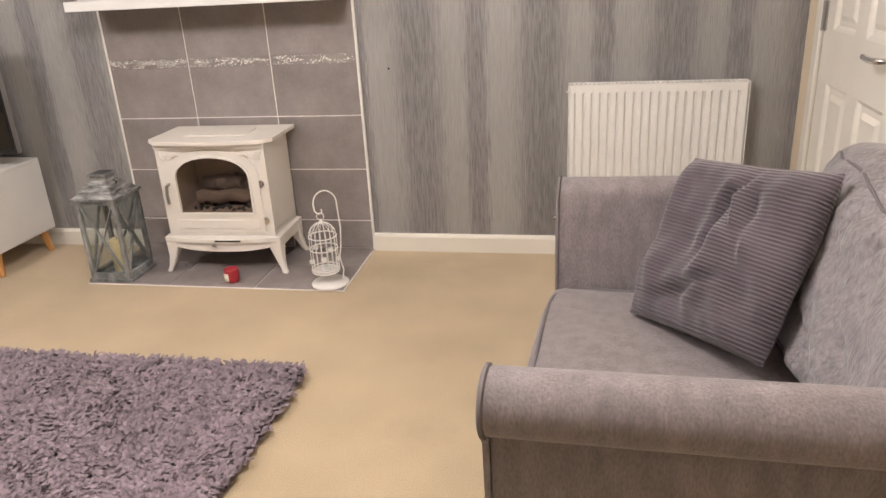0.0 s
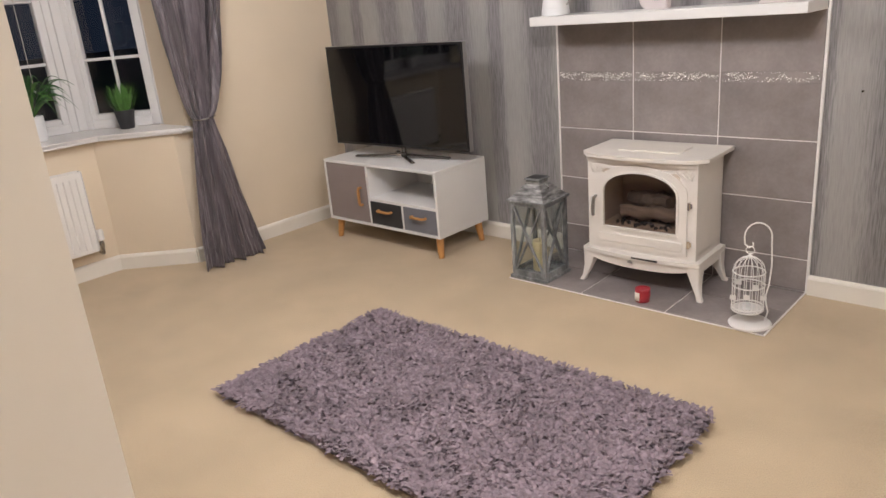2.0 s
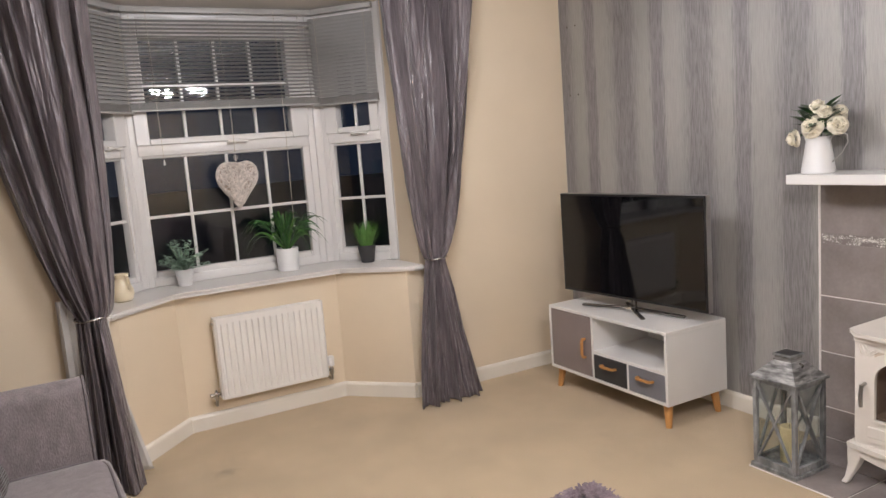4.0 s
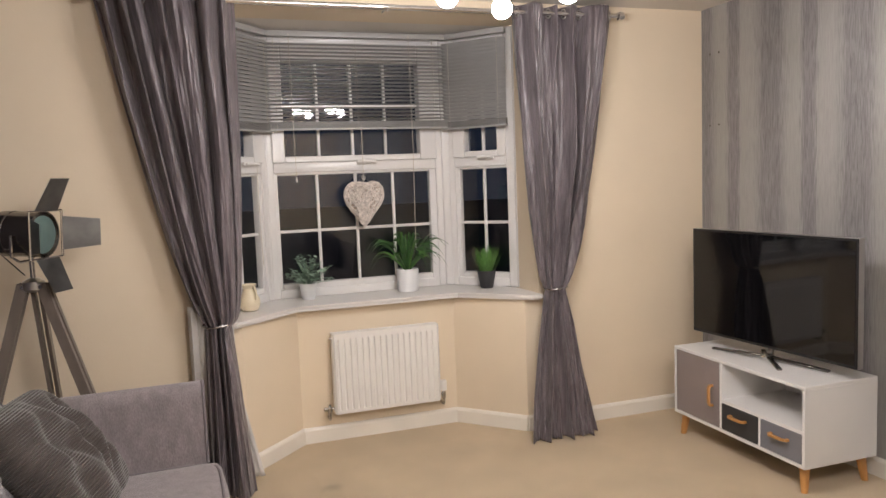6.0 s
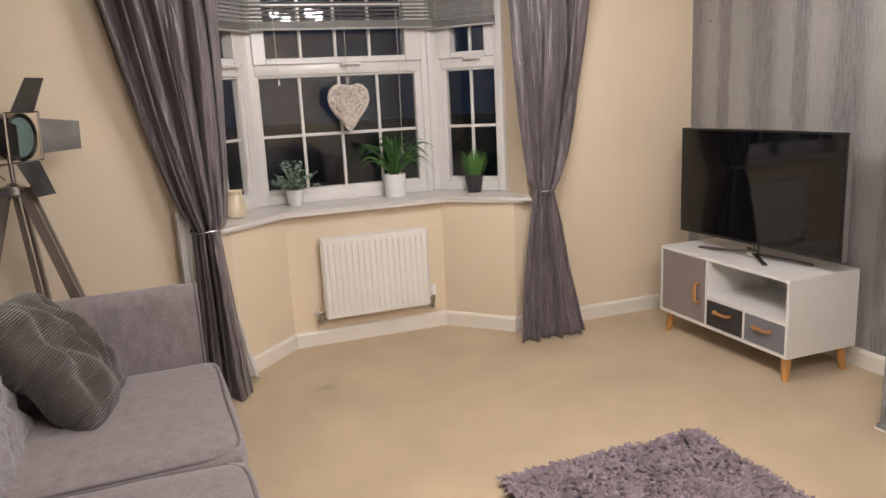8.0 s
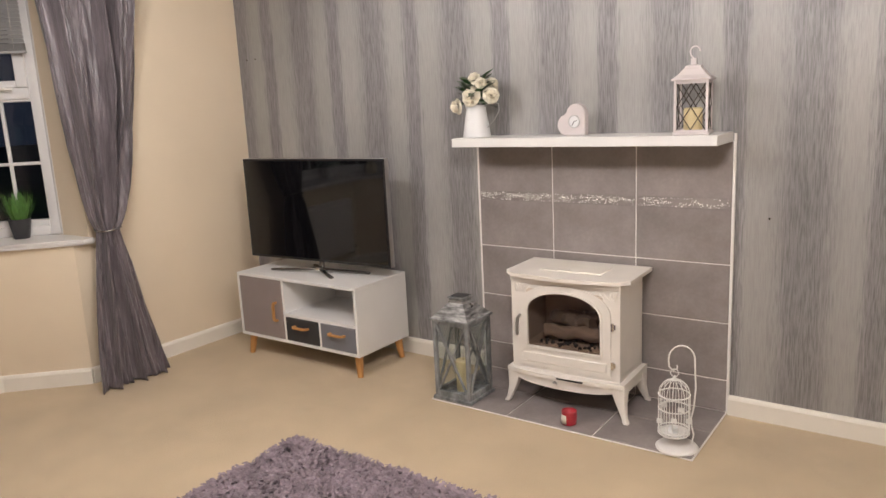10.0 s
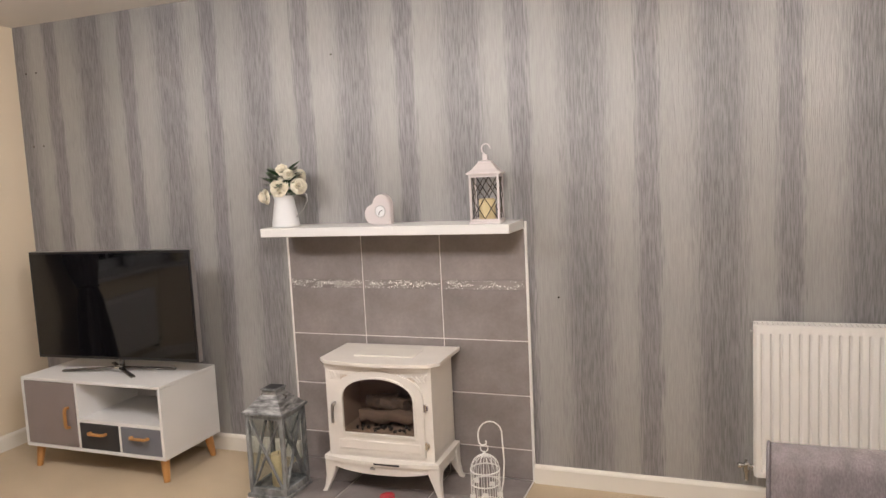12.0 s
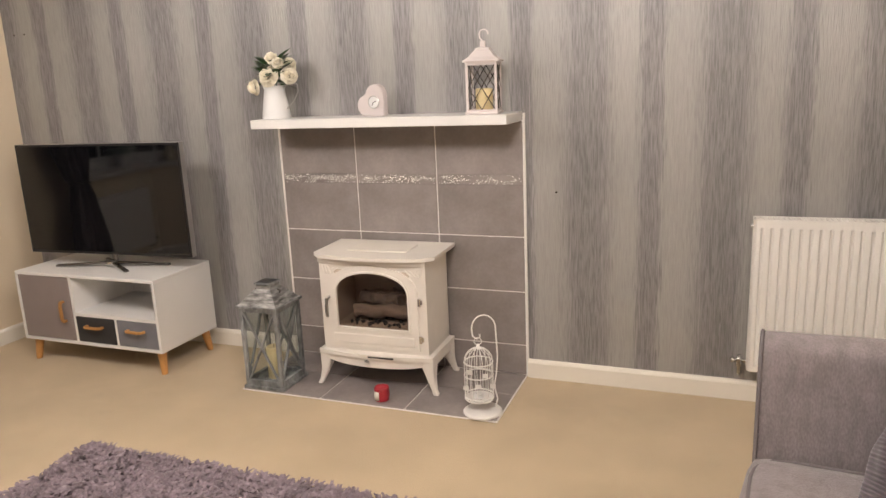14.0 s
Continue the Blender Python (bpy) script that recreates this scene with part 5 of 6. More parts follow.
def rose(centre, size, facing, parent, seed):
    bm = bmesh.new()
    r2 = random.Random(seed)
    zax = Vector(facing).normalized()
    q = zax.to_track_quat("Z", "Y").to_matrix()
    for layer, (n, rad, lift, s) in enumerate(((3, 0.12, 0.55, 0.42), (5, 0.32, 0.42, 0.55), (6, 0.58, 0.22, 0.62), (7, 0.85, -0.02, 0.66))):
        for k in range(n):
            a = 2 * math.pi * k / n + layer * 0.7 + r2.uniform(-0.15, 0.15)
            out = Vector((math.cos(a), math.sin(a), 0))
            side = Vector((-math.sin(a), math.cos(a), 0))
            rows = []
            for i in range(4):
                f = i / 3
                row = []
                for j in range(4):
                    g = j / 3 * 2 - 1
                    width = s * (0.45 + 0.55 * math.sin(math.pi * (0.15 + 0.6 * f)))
                    p = out * (rad * (0.35 + 0.65 * f) - 0.10 * g * g * s) + side * g * width * 0.75 + Vector((0, 0, lift * (0.3 + 0.7 * f) + 0.16 * f * f * (1 if layer < 3 else -0.6) - 0.25))
                    row.append(bm.verts.new(Vector(centre) + q @ (p * size)))
                rows.append(row)
            for a_, b_ in zip(rows, rows[1:]):
                for j in range(3):
                    bm.faces.new((a_[j], a_[j + 1], b_[j + 1], b_[j]))
    o = part("rose", bm, M_PETAL, parent, "cream fabric rose")
    o.modifiers.new("thick", "SOLIDIFY").thickness = 0.001
    return o


for k, (x, y, z, s, f) in enumerate(((0.005, -0.06, 0.205, 0.062, (0.05, -1, 0.35)), (-0.105, -0.02, 0.155, 0.050, (-0.5, -0.9, -0.1)), (0.100, -0.02, 0.205, 0.052, (0.7, -0.7, 0.2)), (-0.005, 0.0, 0.285, 0.052, (0, -0.5, 1)), (0.085, 0.02, 0.258, 0.046, (0.8, -0.3, 0.7)), (0.06, -0.05, 0.262, 0.036, (0.5, -1, 0.5)), (-0.03, 0.05, 0.24, 0.040, (-0.4, 0.6, 0.8)))):
    rose((x, y, z - 0.012), s * 0.90, f, jug, 20 + k)
    part("stem", tube([(0.01 * (k % 3 - 1), 0.0, 0.10), (x * 0.5, y * 0.5, 0.16), (x * 0.9, y * 0.9, z - 0.01)], 0.002, 5), M_LEAF_DARK, jug)


def leaf_into(bm, base, tip, width, bend=0.0, n=4, up=(0, 0, 1)):
    base, tip = Vector(base), Vector(tip)
    d = tip - base
    s = d.cross(Vector(up))
    s = (s if s.length > 1e-5 else d.cross(Vector((1, 0, 0)))).normalized()
    o = s.cross(d).normalized()
    rows = []
    for i in range(n + 1):
        f = i / n
        w = width * math.sin(math.pi * (0.12 + 0.86 * f)) * 0.5
        p = base + d * f + o * bend * math.sin(math.pi * f)
        rows.append((bm.verts.new(p - s * w), bm.verts.new(p + s * w)))
    for a, b in zip(rows, rows[1:]):
        bm.faces.new((a[0], a[1], b[1], b[0]))


for k in range(54):
    bm = bmesh.new()
    a = rng.uniform(0, 2 * math.pi)
    el = rng.uniform(-0.35, 0.6)
    c = Vector((0.0, -0.010, 0.195 + rng.uniform(-0.03, 0.05)))
    d = Vector((math.cos(a) * math.cos(el), math.sin(a) * math.cos(el) * 0.8, math.sin(el)))
    leaf_into(bm, c + d * 0.03, c + d * rng.uniform(0.10, 0.145), 0.034, 0.006)
    part("leaf", bm, M_LEAF_DUSTY if k % 3 else M_LEAF_DARK, jug)

clock = thing("heart_clock", (-1.880, 3.375, SHELF), "pale heart-shaped table clock with round dial", "clock", -6.0)


def heart_outline(s, n=40):
    pts = []
    for i in range(n):
        t = 2 * math.pi * i / n
        pts.append((16 * math.sin(t) ** 3 * s / 32, (13 * math.cos(t) - 5 * math.cos(2 * t) - 2 * math.cos(3 * t) - math.cos(4 * t)) * s / 32))
    return pts


def heart_solid(cx, cz, s, y0, y1, rot):
    c, q = math.cos(radians(rot)), math.sin(radians(rot))
    pts = [(cx + c * x - q * z, cz + q * x + c * z) for x, z in heart_outline(s)]
    bm = extrude_y(pts, y0, y1)
    bmesh.ops.bevel(bm, geom=[e for e in bm.edges if abs(e.verts[0].co.y - e.verts[1].co.y) < 1e-5], offset=0.004, segments=2, affect="EDGES")
    return bm


q = 0.045
outline = [(q + 0.012, 0.0), (q + 0.012, 2 * q)] + arc(0.012, 2 * q, q, 0, 180, 16)[1:] + arc(-q + 0.012, q, q, 90, 270, 16)[1:]
bm = extrude_y(outline, -0.015, 0.022)
bmesh.ops.bevel(bm, geom=[e for e in bm.edges if abs(e.verts[0].co.y - e.verts[1].co.y) < 1e-5], offset=0.004, segments=2, affect="EDGES")
part("heart_case", bm, M_PINK_METAL, clock)
part("dial", turn(lathe([(0.026, 0.0), (0.026, 0.004), (0.022, 0.005)], 28), Matrix.Translation((0.012, -0.018, 0.060)) @ Matrix.Rotation(radians(90), 4, "X")), M_CERAMIC, clock, "white round dial")
part("dial_rim", tube([(0.012 + 0.026 * math.cos(a), -0.023, 0.060 + 0.026 * math.sin(a)) for a in [2 * math.pi * i / 28 for i in range(28)]], 0.002, 6, closed=True), M_NICKEL, clock)
bm = beam((0.012, -0.0245, 0.060), (0.026, -0.0245, 0.064), 0.003, 0.001, up=(0, 1, 0))
part("clock_pointer", bm, M_BLACK, clock, "dark clock pointer", smooth=False)
part("clock_pointer", beam((0.012, -0.0245, 0.060), (0.004, -0.0245, 0.044), 0.003, 0.001, up=(0, 1, 0)), M_BLACK, clock, smooth=False)


def shelf_lantern(loc):
    s = thing("lantern", loc, "small pale pink metal lantern holding an ivory candle", "lantern", 8.0)
    w, h = 0.058, 0.205
    part("base", box(-0.068, 0.068, -0.068, 0.068, 0.0, 0.012, 0.003, 1), M_PINK_METAL, s)
    for x in (-w, w):
        for y in (-w, w):
            part("post", box(x - 0.005, x + 0.005, y - 0.005, y + 0.005, 0.012, h, 0.001, 1), M_PINK_METAL, s)
    for k in range(4):
        R = Matrix.Rotation(radians(90 * k), 4, "Z")
        for za, zb in ((0.012, 0.020), (h - 0.012, h)):
            part("rail", turn(box(-w + 0.005, w - 0.005, -w - 0.003, -w + 0.003, za, zb), R), M_PINK_METAL, s, smooth=False)
        for q in (-1, 0, 1):
            for sg in (-1, 1):
                z0, z1 = 0.02, h - 0.012
                xa, xb = -sg * 0.053 + q * 0.053, sg * 0.053 + q * 0.053
                lo, hi = -0.053, 0.053
                def at_x(x):
                    return z0 + (z1 - z0) * (x - xa) / (xb - xa)
                x_a, x_b = max(lo, min(xa, xb)), min(hi, max(xa, xb))
                if x_b - x_a > 0.01:
                    part("lattice_wire", turn(tube([(x_a, -w + sg * 0.001, at_x(x_a)), (x_b, -w + sg * 0.001, at_x(x_b))], 0.0019, 5), R), M_STEEL, s)
    bm = bmesh.new()
    rings = []
    for ww, z in ((0.072, h), (0.072, h + 0.006), (0.052, h + 0.020), (0.036, h + 0.040), (0.028, h + 0.048), (0.028, h + 0.054), (0.010, h + 0.058), (0.010, h + 0.082)):
        rings.append([bm.verts.new((x * ww, y * ww, z)) for x, y in ((-1, -1), (1, -1), (1, 1), (-1, 1))])
    for a, b in zip(rings, rings[1:]):
        for i in range(4):
            bm.faces.new((a[i], a[(i + 1) % 4], b[(i + 1) % 4], b[i]))
    bm.faces.new(rings[0][::-1])
    bm.faces.new(rings[-1])
    part("roof", bm, M_PINK_METAL, s, smooth=False)
    part("hook", tube([(0, 0, h + 0.08), (-0.012, 0, h + 0.094)] + [(0.004 + 0.018 * math.cos(a), 0, h + 0.108 + 0.018 * math.sin(a)) for a in [radians(200 - 26 * k) for k in range(9)]], 0.003, 6), M_PINK_METAL, s)
    part("candle", lathe([(0.034, 0.012), (0.035, 0.014), (0.035, 0.098), (0.030, 0.102), (0.01, 0.096)], 24), M_WAX, s, "ivory pillar candle")
    return s


shelf_lantern((-1.362, 3.335, SHELF))


# ---- sofas and cushions ----
def seam_tube(rim, lift, r):
    """Piping along the rim that soft_box collected, smoothed."""
    loop = [p for a, p in sorted(rim, key=lambda e: e[0])]
    n = len(loop)
    return tube([sum((loop[(i + j) % n] for j in range(-2, 3)), Vector()) / 5 + Vector(lift) for i in range(n)], r, 6, closed=True)


def sofa(name, loc, rz, W, D, n_seat, drop, low, back_y, label, rise=0.0):
    """Local x along the width, y from the back to the front; drop lowers arms, seats and back."""
    s = thing(name, loc, label, "sofa", rz)
    AW, r = 0.160, 0.058
    zc = 0.638 - drop
    arm_out = [(0.056, 0.06), (0.056, zc - 0.066), (0.044, zc - 0.054)] + [(x, z) for x, z in arc(0.062, zc, r, 248, 4, 22)] + [(AW - 0.022, 0.45), (AW - 0.012, 0.06)]
    for mirror in (False, True):
        pts = [(W - x, z) for x, z in arm_out][::-1] if mirror else arm_out
        bm = extrude_y(pts, 0.06, D - 0.02)
        for v in bm.verts:
            if v.co.z > 0.3:
                v.co.z += rise * (1.0 - v.co.y / D)
        bmesh.ops.bevel(bm, geom=[e for e in bm.edges if abs(e.verts[0].co.y - e.verts[1].co.y) < 1e-5], offset=0.012, segments=2, affect="EDGES")
        a = part("arm", bm, M_SOFA, s)
        part("piping", tube([(x, D - 0.026, z) for x, z in pts], 0.0055, 6, closed=True), M_PIPING, a, "dark piping")
    part("frame", box(AW - 0.03, W - AW + 0.03, 0.04, D - 0.045, 0.07, 0.30 - drop - low, 0.02, 2), M_SOFA, s)
    part("back", soft_box(W - 0.16, 0.20, 0.66, at=(W / 2, 0.11, 0.41 - drop), n=7, puff=0.06, corner=0.3, lump=0.004), M_SOFA, s)
    inner = W - 2 * AW
    cw = inner / n_seat
    for k in range(n_seat):
        x = AW + cw * (k + 0.5)
        rim = []
        c = part("seat_cushion", soft_box(cw - 0.004, D - 0.22, 0.150, at=(x, 0.22 + (D - 0.22) / 2 + 0.018 - rise, 0.352 - drop - low), n=15, puff=0.20, corner=0.24, lump=0.006, seed=3.1 * k, seam=(rim, 2)), M_SOFA, s)
        part("piping", seam_tube(rim, (0, 0, 0.002), 0.0045), M_PIPING, c, "dark piping")

        def lean(p, u):
            p = p.copy()
            p.y += -0.34 * p.z + 0.012 * math.sin(9 * p.x + k)
            if u.z > 0:
                p.z += 0.010 * math.sin(7.5 * p.x + 2 * k) * u.z
            q = Vector((p.x * 16 + p.z * 9, p.y * 16, p.z * 13 - p.x * 5 + k))
            p.y += 0.012 * abs(noise.noise(q * 0.8)) + 0.007 * noise.noise(q * 2.3)
            for slope, shift, wide in ((0.9, 0.02, 0.016), (1.6, -0.10, 0.020), (-0.7, 0.12, 0.014), (2.4, 0.20, 0.018), (0.3, -0.16, 0.015)):
                off = (p.x - slope * p.z - shift - 0.1 * k + 0.03 * noise.noise(p * 8)) / math.hypot(1, slope)
                p.y -= 0.013 * math.exp(-(off / wide) ** 2) - 0.008 * math.exp(-((off - 2.2 * wide) / (1.6 * wide)) ** 2)
            return p
        rim = []
        b = part("back_cushion", soft_box(cw + 0.03, 0.20, 0.42, at=(x, back_y, 0.600 - drop + rise), n=30, puff=0.22, corner=0.34, lump=0.020, seed=7.7 * k + 1, sag=lean, seam=(rim, 1)), M_SOFAVELVET, s)
        part("piping", seam_tube(rim, (0, 0.003, 0.001), 0.0036), M_PIPING, b, "grey piped seam")
    for x in (0.10, W - 0.10):
        for y in (0.12, D - 0.10):
            part("foot", lathe([(0.022, 0.0), (0.028, 0.02), (0.030, 0.075)], 14, at=(x, y, 0)), M_TRIPOD, s, "dark turned wooden foot")
    return s


sofa("sofa", (0.495, 1.222, 0), 85.8, 1.235, 0.935, 1, 0.045, 0.030, 0.185, "grey chenille loveseat with rolled arms beside the door", rise=0.030)
sofa("sofa", (-3.400, -0.365, 0), 1.9, 1.98, 0.995, 2, 0.0, 0.0, 0.280, "grey chenille two-seat sofa with velvet back cushions")


def cushion(name, m, s, thick, mat, label, seed, folds=(), pinch=0.07, n=56):
    bm = pillow(s, thick, n=n, seed=seed, crease=0.022, folds=folds, pinch=pinch)
    ob = solid(name, bm, mat, label, "cushion")
    ob.matrix_basis = m
    return ob


cushion("cushion", pose(0.078, 2.05, 0.588, -31.7, -7.5, -55.0), 0.445, 0.14, M_RIB_PURPLE, "plum ribbed corduroy cushion propped on the loveseat", 2.0,
        [(78, 0.05, 0.35, 0.5, 0.05, 0.020), (-52, 0.30, 0.0, 0.45, 0.05, 0.016), (25, -0.45, -0.3, 0.5, 0.06, 0.016), (100, -0.42, 0.2, 0.4, 0.05, 0.014)], pinch=0.02)
cushion("cushion", pose(-3.002, 0.173, 0.592, 37.9, -1.7, -6.8), 0.45, 0.17, M_RIB_GREY, "charcoal ribbed cushion propped against sofa back", 6.0,
        [(-71, -0.38, 0.0, 0.8, 0.055, 0.022), (-82, -0.08, -0.1, 0.6, 0.05, 0.016), (-62, -0.62, 0.0, 0.5, 0.05, 0.014)], pinch=-0.03)


# ---- things on the window board ----
def plant_pot(name, loc, label, rz=0.0):
    return thing(name, (loc[0], loc[1], SILL), label, "plant", rz)


rng = random.Random(21)
p1 = plant_pot("eucalyptus_plant", (-4.655, 1.200), "small artificial grey-green plant in a white pot")
part("pot", lathe([(0.034, 0.0), (0.037, 0.003), (0.050, 0.088), (0.052, 0.092), (0.047, 0.092), (0.044, 0.075)], 24), M_CERAMIC, p1)
for k in range(38):
    a, el = rng.uniform(0, 2 * math.pi), rng.uniform(0.05, 1.4)
    ln = rng.uniform(0.11, 0.19)
    tip = Vector((math.cos(a) * math.cos(el) * ln * 0.95, math.sin(a) * math.cos(el) * ln * 0.95, 0.088 + math.sin(el) * ln * 0.95))
    bm = tube([(0, 0, 0.075), tuple(tip * 0.5 + Vector((0, 0, 0.045))), tuple(tip)], 0.0012, 4)
    base = Vector((0, 0, 0.08))
    for q in range(9):
        f = 0.3 + 0.08 * q
        c = base.lerp(tip, f) + Vector((0, 0, 0.02 * math.sin(math.pi * f)))
        b = rng.uniform(0, 2 * math.pi)
        d = Vector((math.cos(b), math.sin(b), rng.uniform(-0.3, 0.8))).normalized()
        leaf_into(bm, c, c + d * rng.uniform(0.020, 0.030), 0.020, 0.003, n=3)
    part("sprig", bm, M_LEAF_GREY, p1, smooth=False)

p2 = plant_pot("spider_plant", (-4.650, 1.785), "arching artificial grass plant in white cylinder pot")
part("pot", lathe([(0.058, 0.0), (0.062, 0.003), (0.065, 0.128), (0.063, 0.132), (0.058, 0.132), (0.055, 0.11)], 32), M_CERAMIC, p2)
for k in range(105):
    a = rng.choice((-1, 1)) * radians(90) + rng.gauss(0, 0.95)
    reach, up = rng.uniform(0.04, 0.25), rng.uniform(0.12, 0.25)
    droop = reach * rng.uniform(0.25, 0.75)
    twist = rng.choice((-1, 1)) * rng.uniform(0.5, 1.3)
    bm = bmesh.new()
    rows = []
    c, s = math.cos(a), math.sin(a)
    if c < -0.2:
        reach *= 0.35
    for i in range(8):
        f = i / 7
        r = 0.018 + reach * f
        z = 0.125 + up * math.sin(min(1.0, f * 1.15) * math.pi / 2) - droop * f ** 3
        w = 0.0052 * math.sin(math.pi * (0.25 + 0.74 * f))
        tw = w * twist
        rows.append((bm.verts.new((r * c - s * w, r * s + c * w, z + tw)), bm.verts.new((r * c, r * s, z - 0.002)), bm.verts.new((r * c + s * w, r * s - c * w, z - tw))))
    for q, w_ in zip(rows, rows[1:]):
        for j in range(2):
            bm.faces.new((q[j], q[j + 1], w_[j + 1], w_[j]))
    part("blade", bm, M_LEAF_DARK if k % 5 else M_LEAF, p2)

p3 = plant_pot("grass_plant", (-4.500, 2.225), "upright artificial green grass in tapered black pot")
part("pot", lathe([(0.036, 0.0), (0.038, 0.002), (0.055, 0.100), (0.055, 0.104), (0.050, 0.104), (0.047, 0.09)], 24), M_BLACKPANEL, p3, "black tapered pot")
for k in range(110):
    a, r0 = rng.uniform(0, 2 * math.pi), 0.042 * math.sqrt(rng.random())
    c, s = math.cos(a), math.sin(a)
    h, sp = rng.uniform(0.09, 0.165), rng.uniform(0.6, 2.0)
    bm = bmesh.new()
    leaf_into(bm, (r0 * c, r0 * s, 0.092), (r0 * c * (1 + sp), r0 * s * (1 + sp), 0.092 + h), 0.0075, 0.004, n=3, up=(c, s, 0.01))
    part("blade", bm, M_LEAF, p3)

cj = thing("cream_jug", (-4.440, 0.862, SILL), "small cream ceramic oil burner jug", "jug", 30.0)
bm = lathe([(0.034, 0.0), (0.044, 0.006), (0.055, 0.035), (0.053, 0.060), (0.036, 0.095), (0.030, 0.118), (0.040, 0.140), (0.037, 0.140), (0.026, 0.118), (0.025, 0.10)], 28)
part("body", bm, M_CREAM_CERAMIC, cj)
part("handle", tube([(0.036, 0, 0.132), (0.055, 0, 0.125), (0.064, 0, 0.095), (0.054, 0, 0.062)], 0.005, 8), M_CREAM_CERAMIC, cj)

heart = thing("wicker_heart", (-4.660, 1.548, 1.325), "whitewashed wicker heart hanging in the window", "hanging heart")
HS = 0.220
out = [(y, z * 1.24 - 0.014) for y, z in heart_outline(HS, 56)]
bm = bmesh.new()
part("rim", tube([(0, y, z) for y, z in out], 0.010, 8, closed=True), M_WICKER, heart)
# solid core added behind the twigs; its dark colour gives shaded gaps
core = extrude_y([(y * 0.93, z * 0.93) for y, z in out], -0.010, 0.010)
for v in core.verts:
    v.co = Vector((v.co.y, v.co.x, v.co.z))
part("core", core, M_WICKER_SHADE, heart, "brown inner wicker, darkened as shade in the gaps")
rng = random.Random(8)
for k in range(270):
    bm = bmesh.new()
    i, j = rng.randrange(56), rng.randrange(56)
    a, b = Vector((0, *out[i])), Vector((0, *out[j]))
    if (a - b).length < 0.05:
        continue
    side = rng.choice((-1, 1))
    mid = (a + b) / 2 * 0.9
    puff = 0.030 * (1 - min(1, mid.length / 0.16)) + rng.uniform(0.004, 0.014)
    pts = []
    for q in range(6):
        f = q / 5
        p = a.lerp(b, f)
        pts.append((side * (puff * math.sin(math.pi * f) + 0.002), p.y + 0.010 * math.sin(3 * f + k), p.z + 0.008 * math.sin(4 * f + k)))
    tube(pts, rng.uniform(0.0020, 0.0036), 5, bm=bm)
    part("twig", bm, M_WICKER, heart)
part("string", tube([(0.0, 0.0, 0.085), (0.01, 0.0, 0.18), (0.008, 0.001, 0.42)], 0.0018, 5), M_CANE, heart, "pale hanging string")
for y in (-0.012, 0.012):
    part("bow", tube([(0.008, 0, 0.10), (0.010, y, 0.118), (0.008, y * 0.4, 0.13)], 0.002, 5), M_CANE, heart)


# ---- the tripod lamp ----
tl = thing("tripod_lamp", (-3.745, 0.005, 0), "film-style floor lamp on a grey wooden tripod", "floor lamp")
hub = Vector((0, 0, 1.075))
part("hub", lathe([(0.030, 1.035), (0.040, 1.045), (0.040, 1.075), (0.022, 1.085), (0.012, 1.09)], 20), M_NICKEL, tl)
part("stem", tube([(0, 0, 1.08), (0, 0, 1.175)], 0.010, 12), M_CHROME, tl)
for ang in (72, 178, 262):
    c, s = math.cos(radians(ang)), math.sin(radians(ang))
    for off in (-0.014, 0.014):
        a = (0.036 * c - s * off, 0.036 * s + c * off, 1.065)
        b = (0.36 * c - s * off, 0.36 * s + c * off, 0.02)
        part("leg_rail", beam(a, b, 0.014, 0.040, up=(c, s, 0.3)), M_TRIPOD, tl, "grey-brown wooden leg", smooth=False)
    part("leg_pivot", tube([(0.036 * c - s * 0.026, 0.036 * s + c * 0.026, 1.055), (0.036 * c + s * 0.026, 0.036 * s - c * 0.026, 1.055)], 0.008, 10), M_CHROME, tl)
    part("leg_tip", lathe([(0.010, 0.0), (0.016, 0.01), (0.016, 0.05)], 12, at=(0.362 * c, 0.362 * s, 0)), M_STEEL, tl)
HEAD = Matrix.Translation((0.01, 0.0, 1.262)) @ Matrix.Scale(0.90, 4) @ Matrix.Rotation(radians(63), 4, "Z") @ Matrix.Rotation(radians(3), 4, "Y")
head = part("housing", turn(turn(lathe([(0.03, -0.135), (0.075, -0.13), (0.098, -0.112), (0.100, -0.06), (0.098, -0.058), (0.098, 0.03), (0.100, 0.032), (0.100, 0.075), (0.092, 0.078), (0.092, 0.068)], 36), Matrix.Rotation(radians(90), 4, "Y")), HEAD), M_STEEL, tl, "dark chrome lamp housing")
part("lens", turn(turn(lathe([(0.091, 0.060), (0.091, 0.066), (0.06, 0.073), (0.02, 0.076)], 36), Matrix.Rotation(radians(90), 4, "Y")), HEAD), M_LENS, head, "green-grey glass lens")
bm = bmesh.new()
for a, b in (((-1, -1), (1, -1)), ((1, -1), (1, 1)), ((1, 1), (-1, 1)), ((-1, 1), (-1, -1))):
    tube([(0.084, a[0] * 0.102, a[1] * 0.102), (0.084, b[0] * 0.102, b[1] * 0.102)], 0.005, 6, bm=bm)
part("gel_frame", turn(bm, HEAD), M_CHROME, head, "square chrome frame")
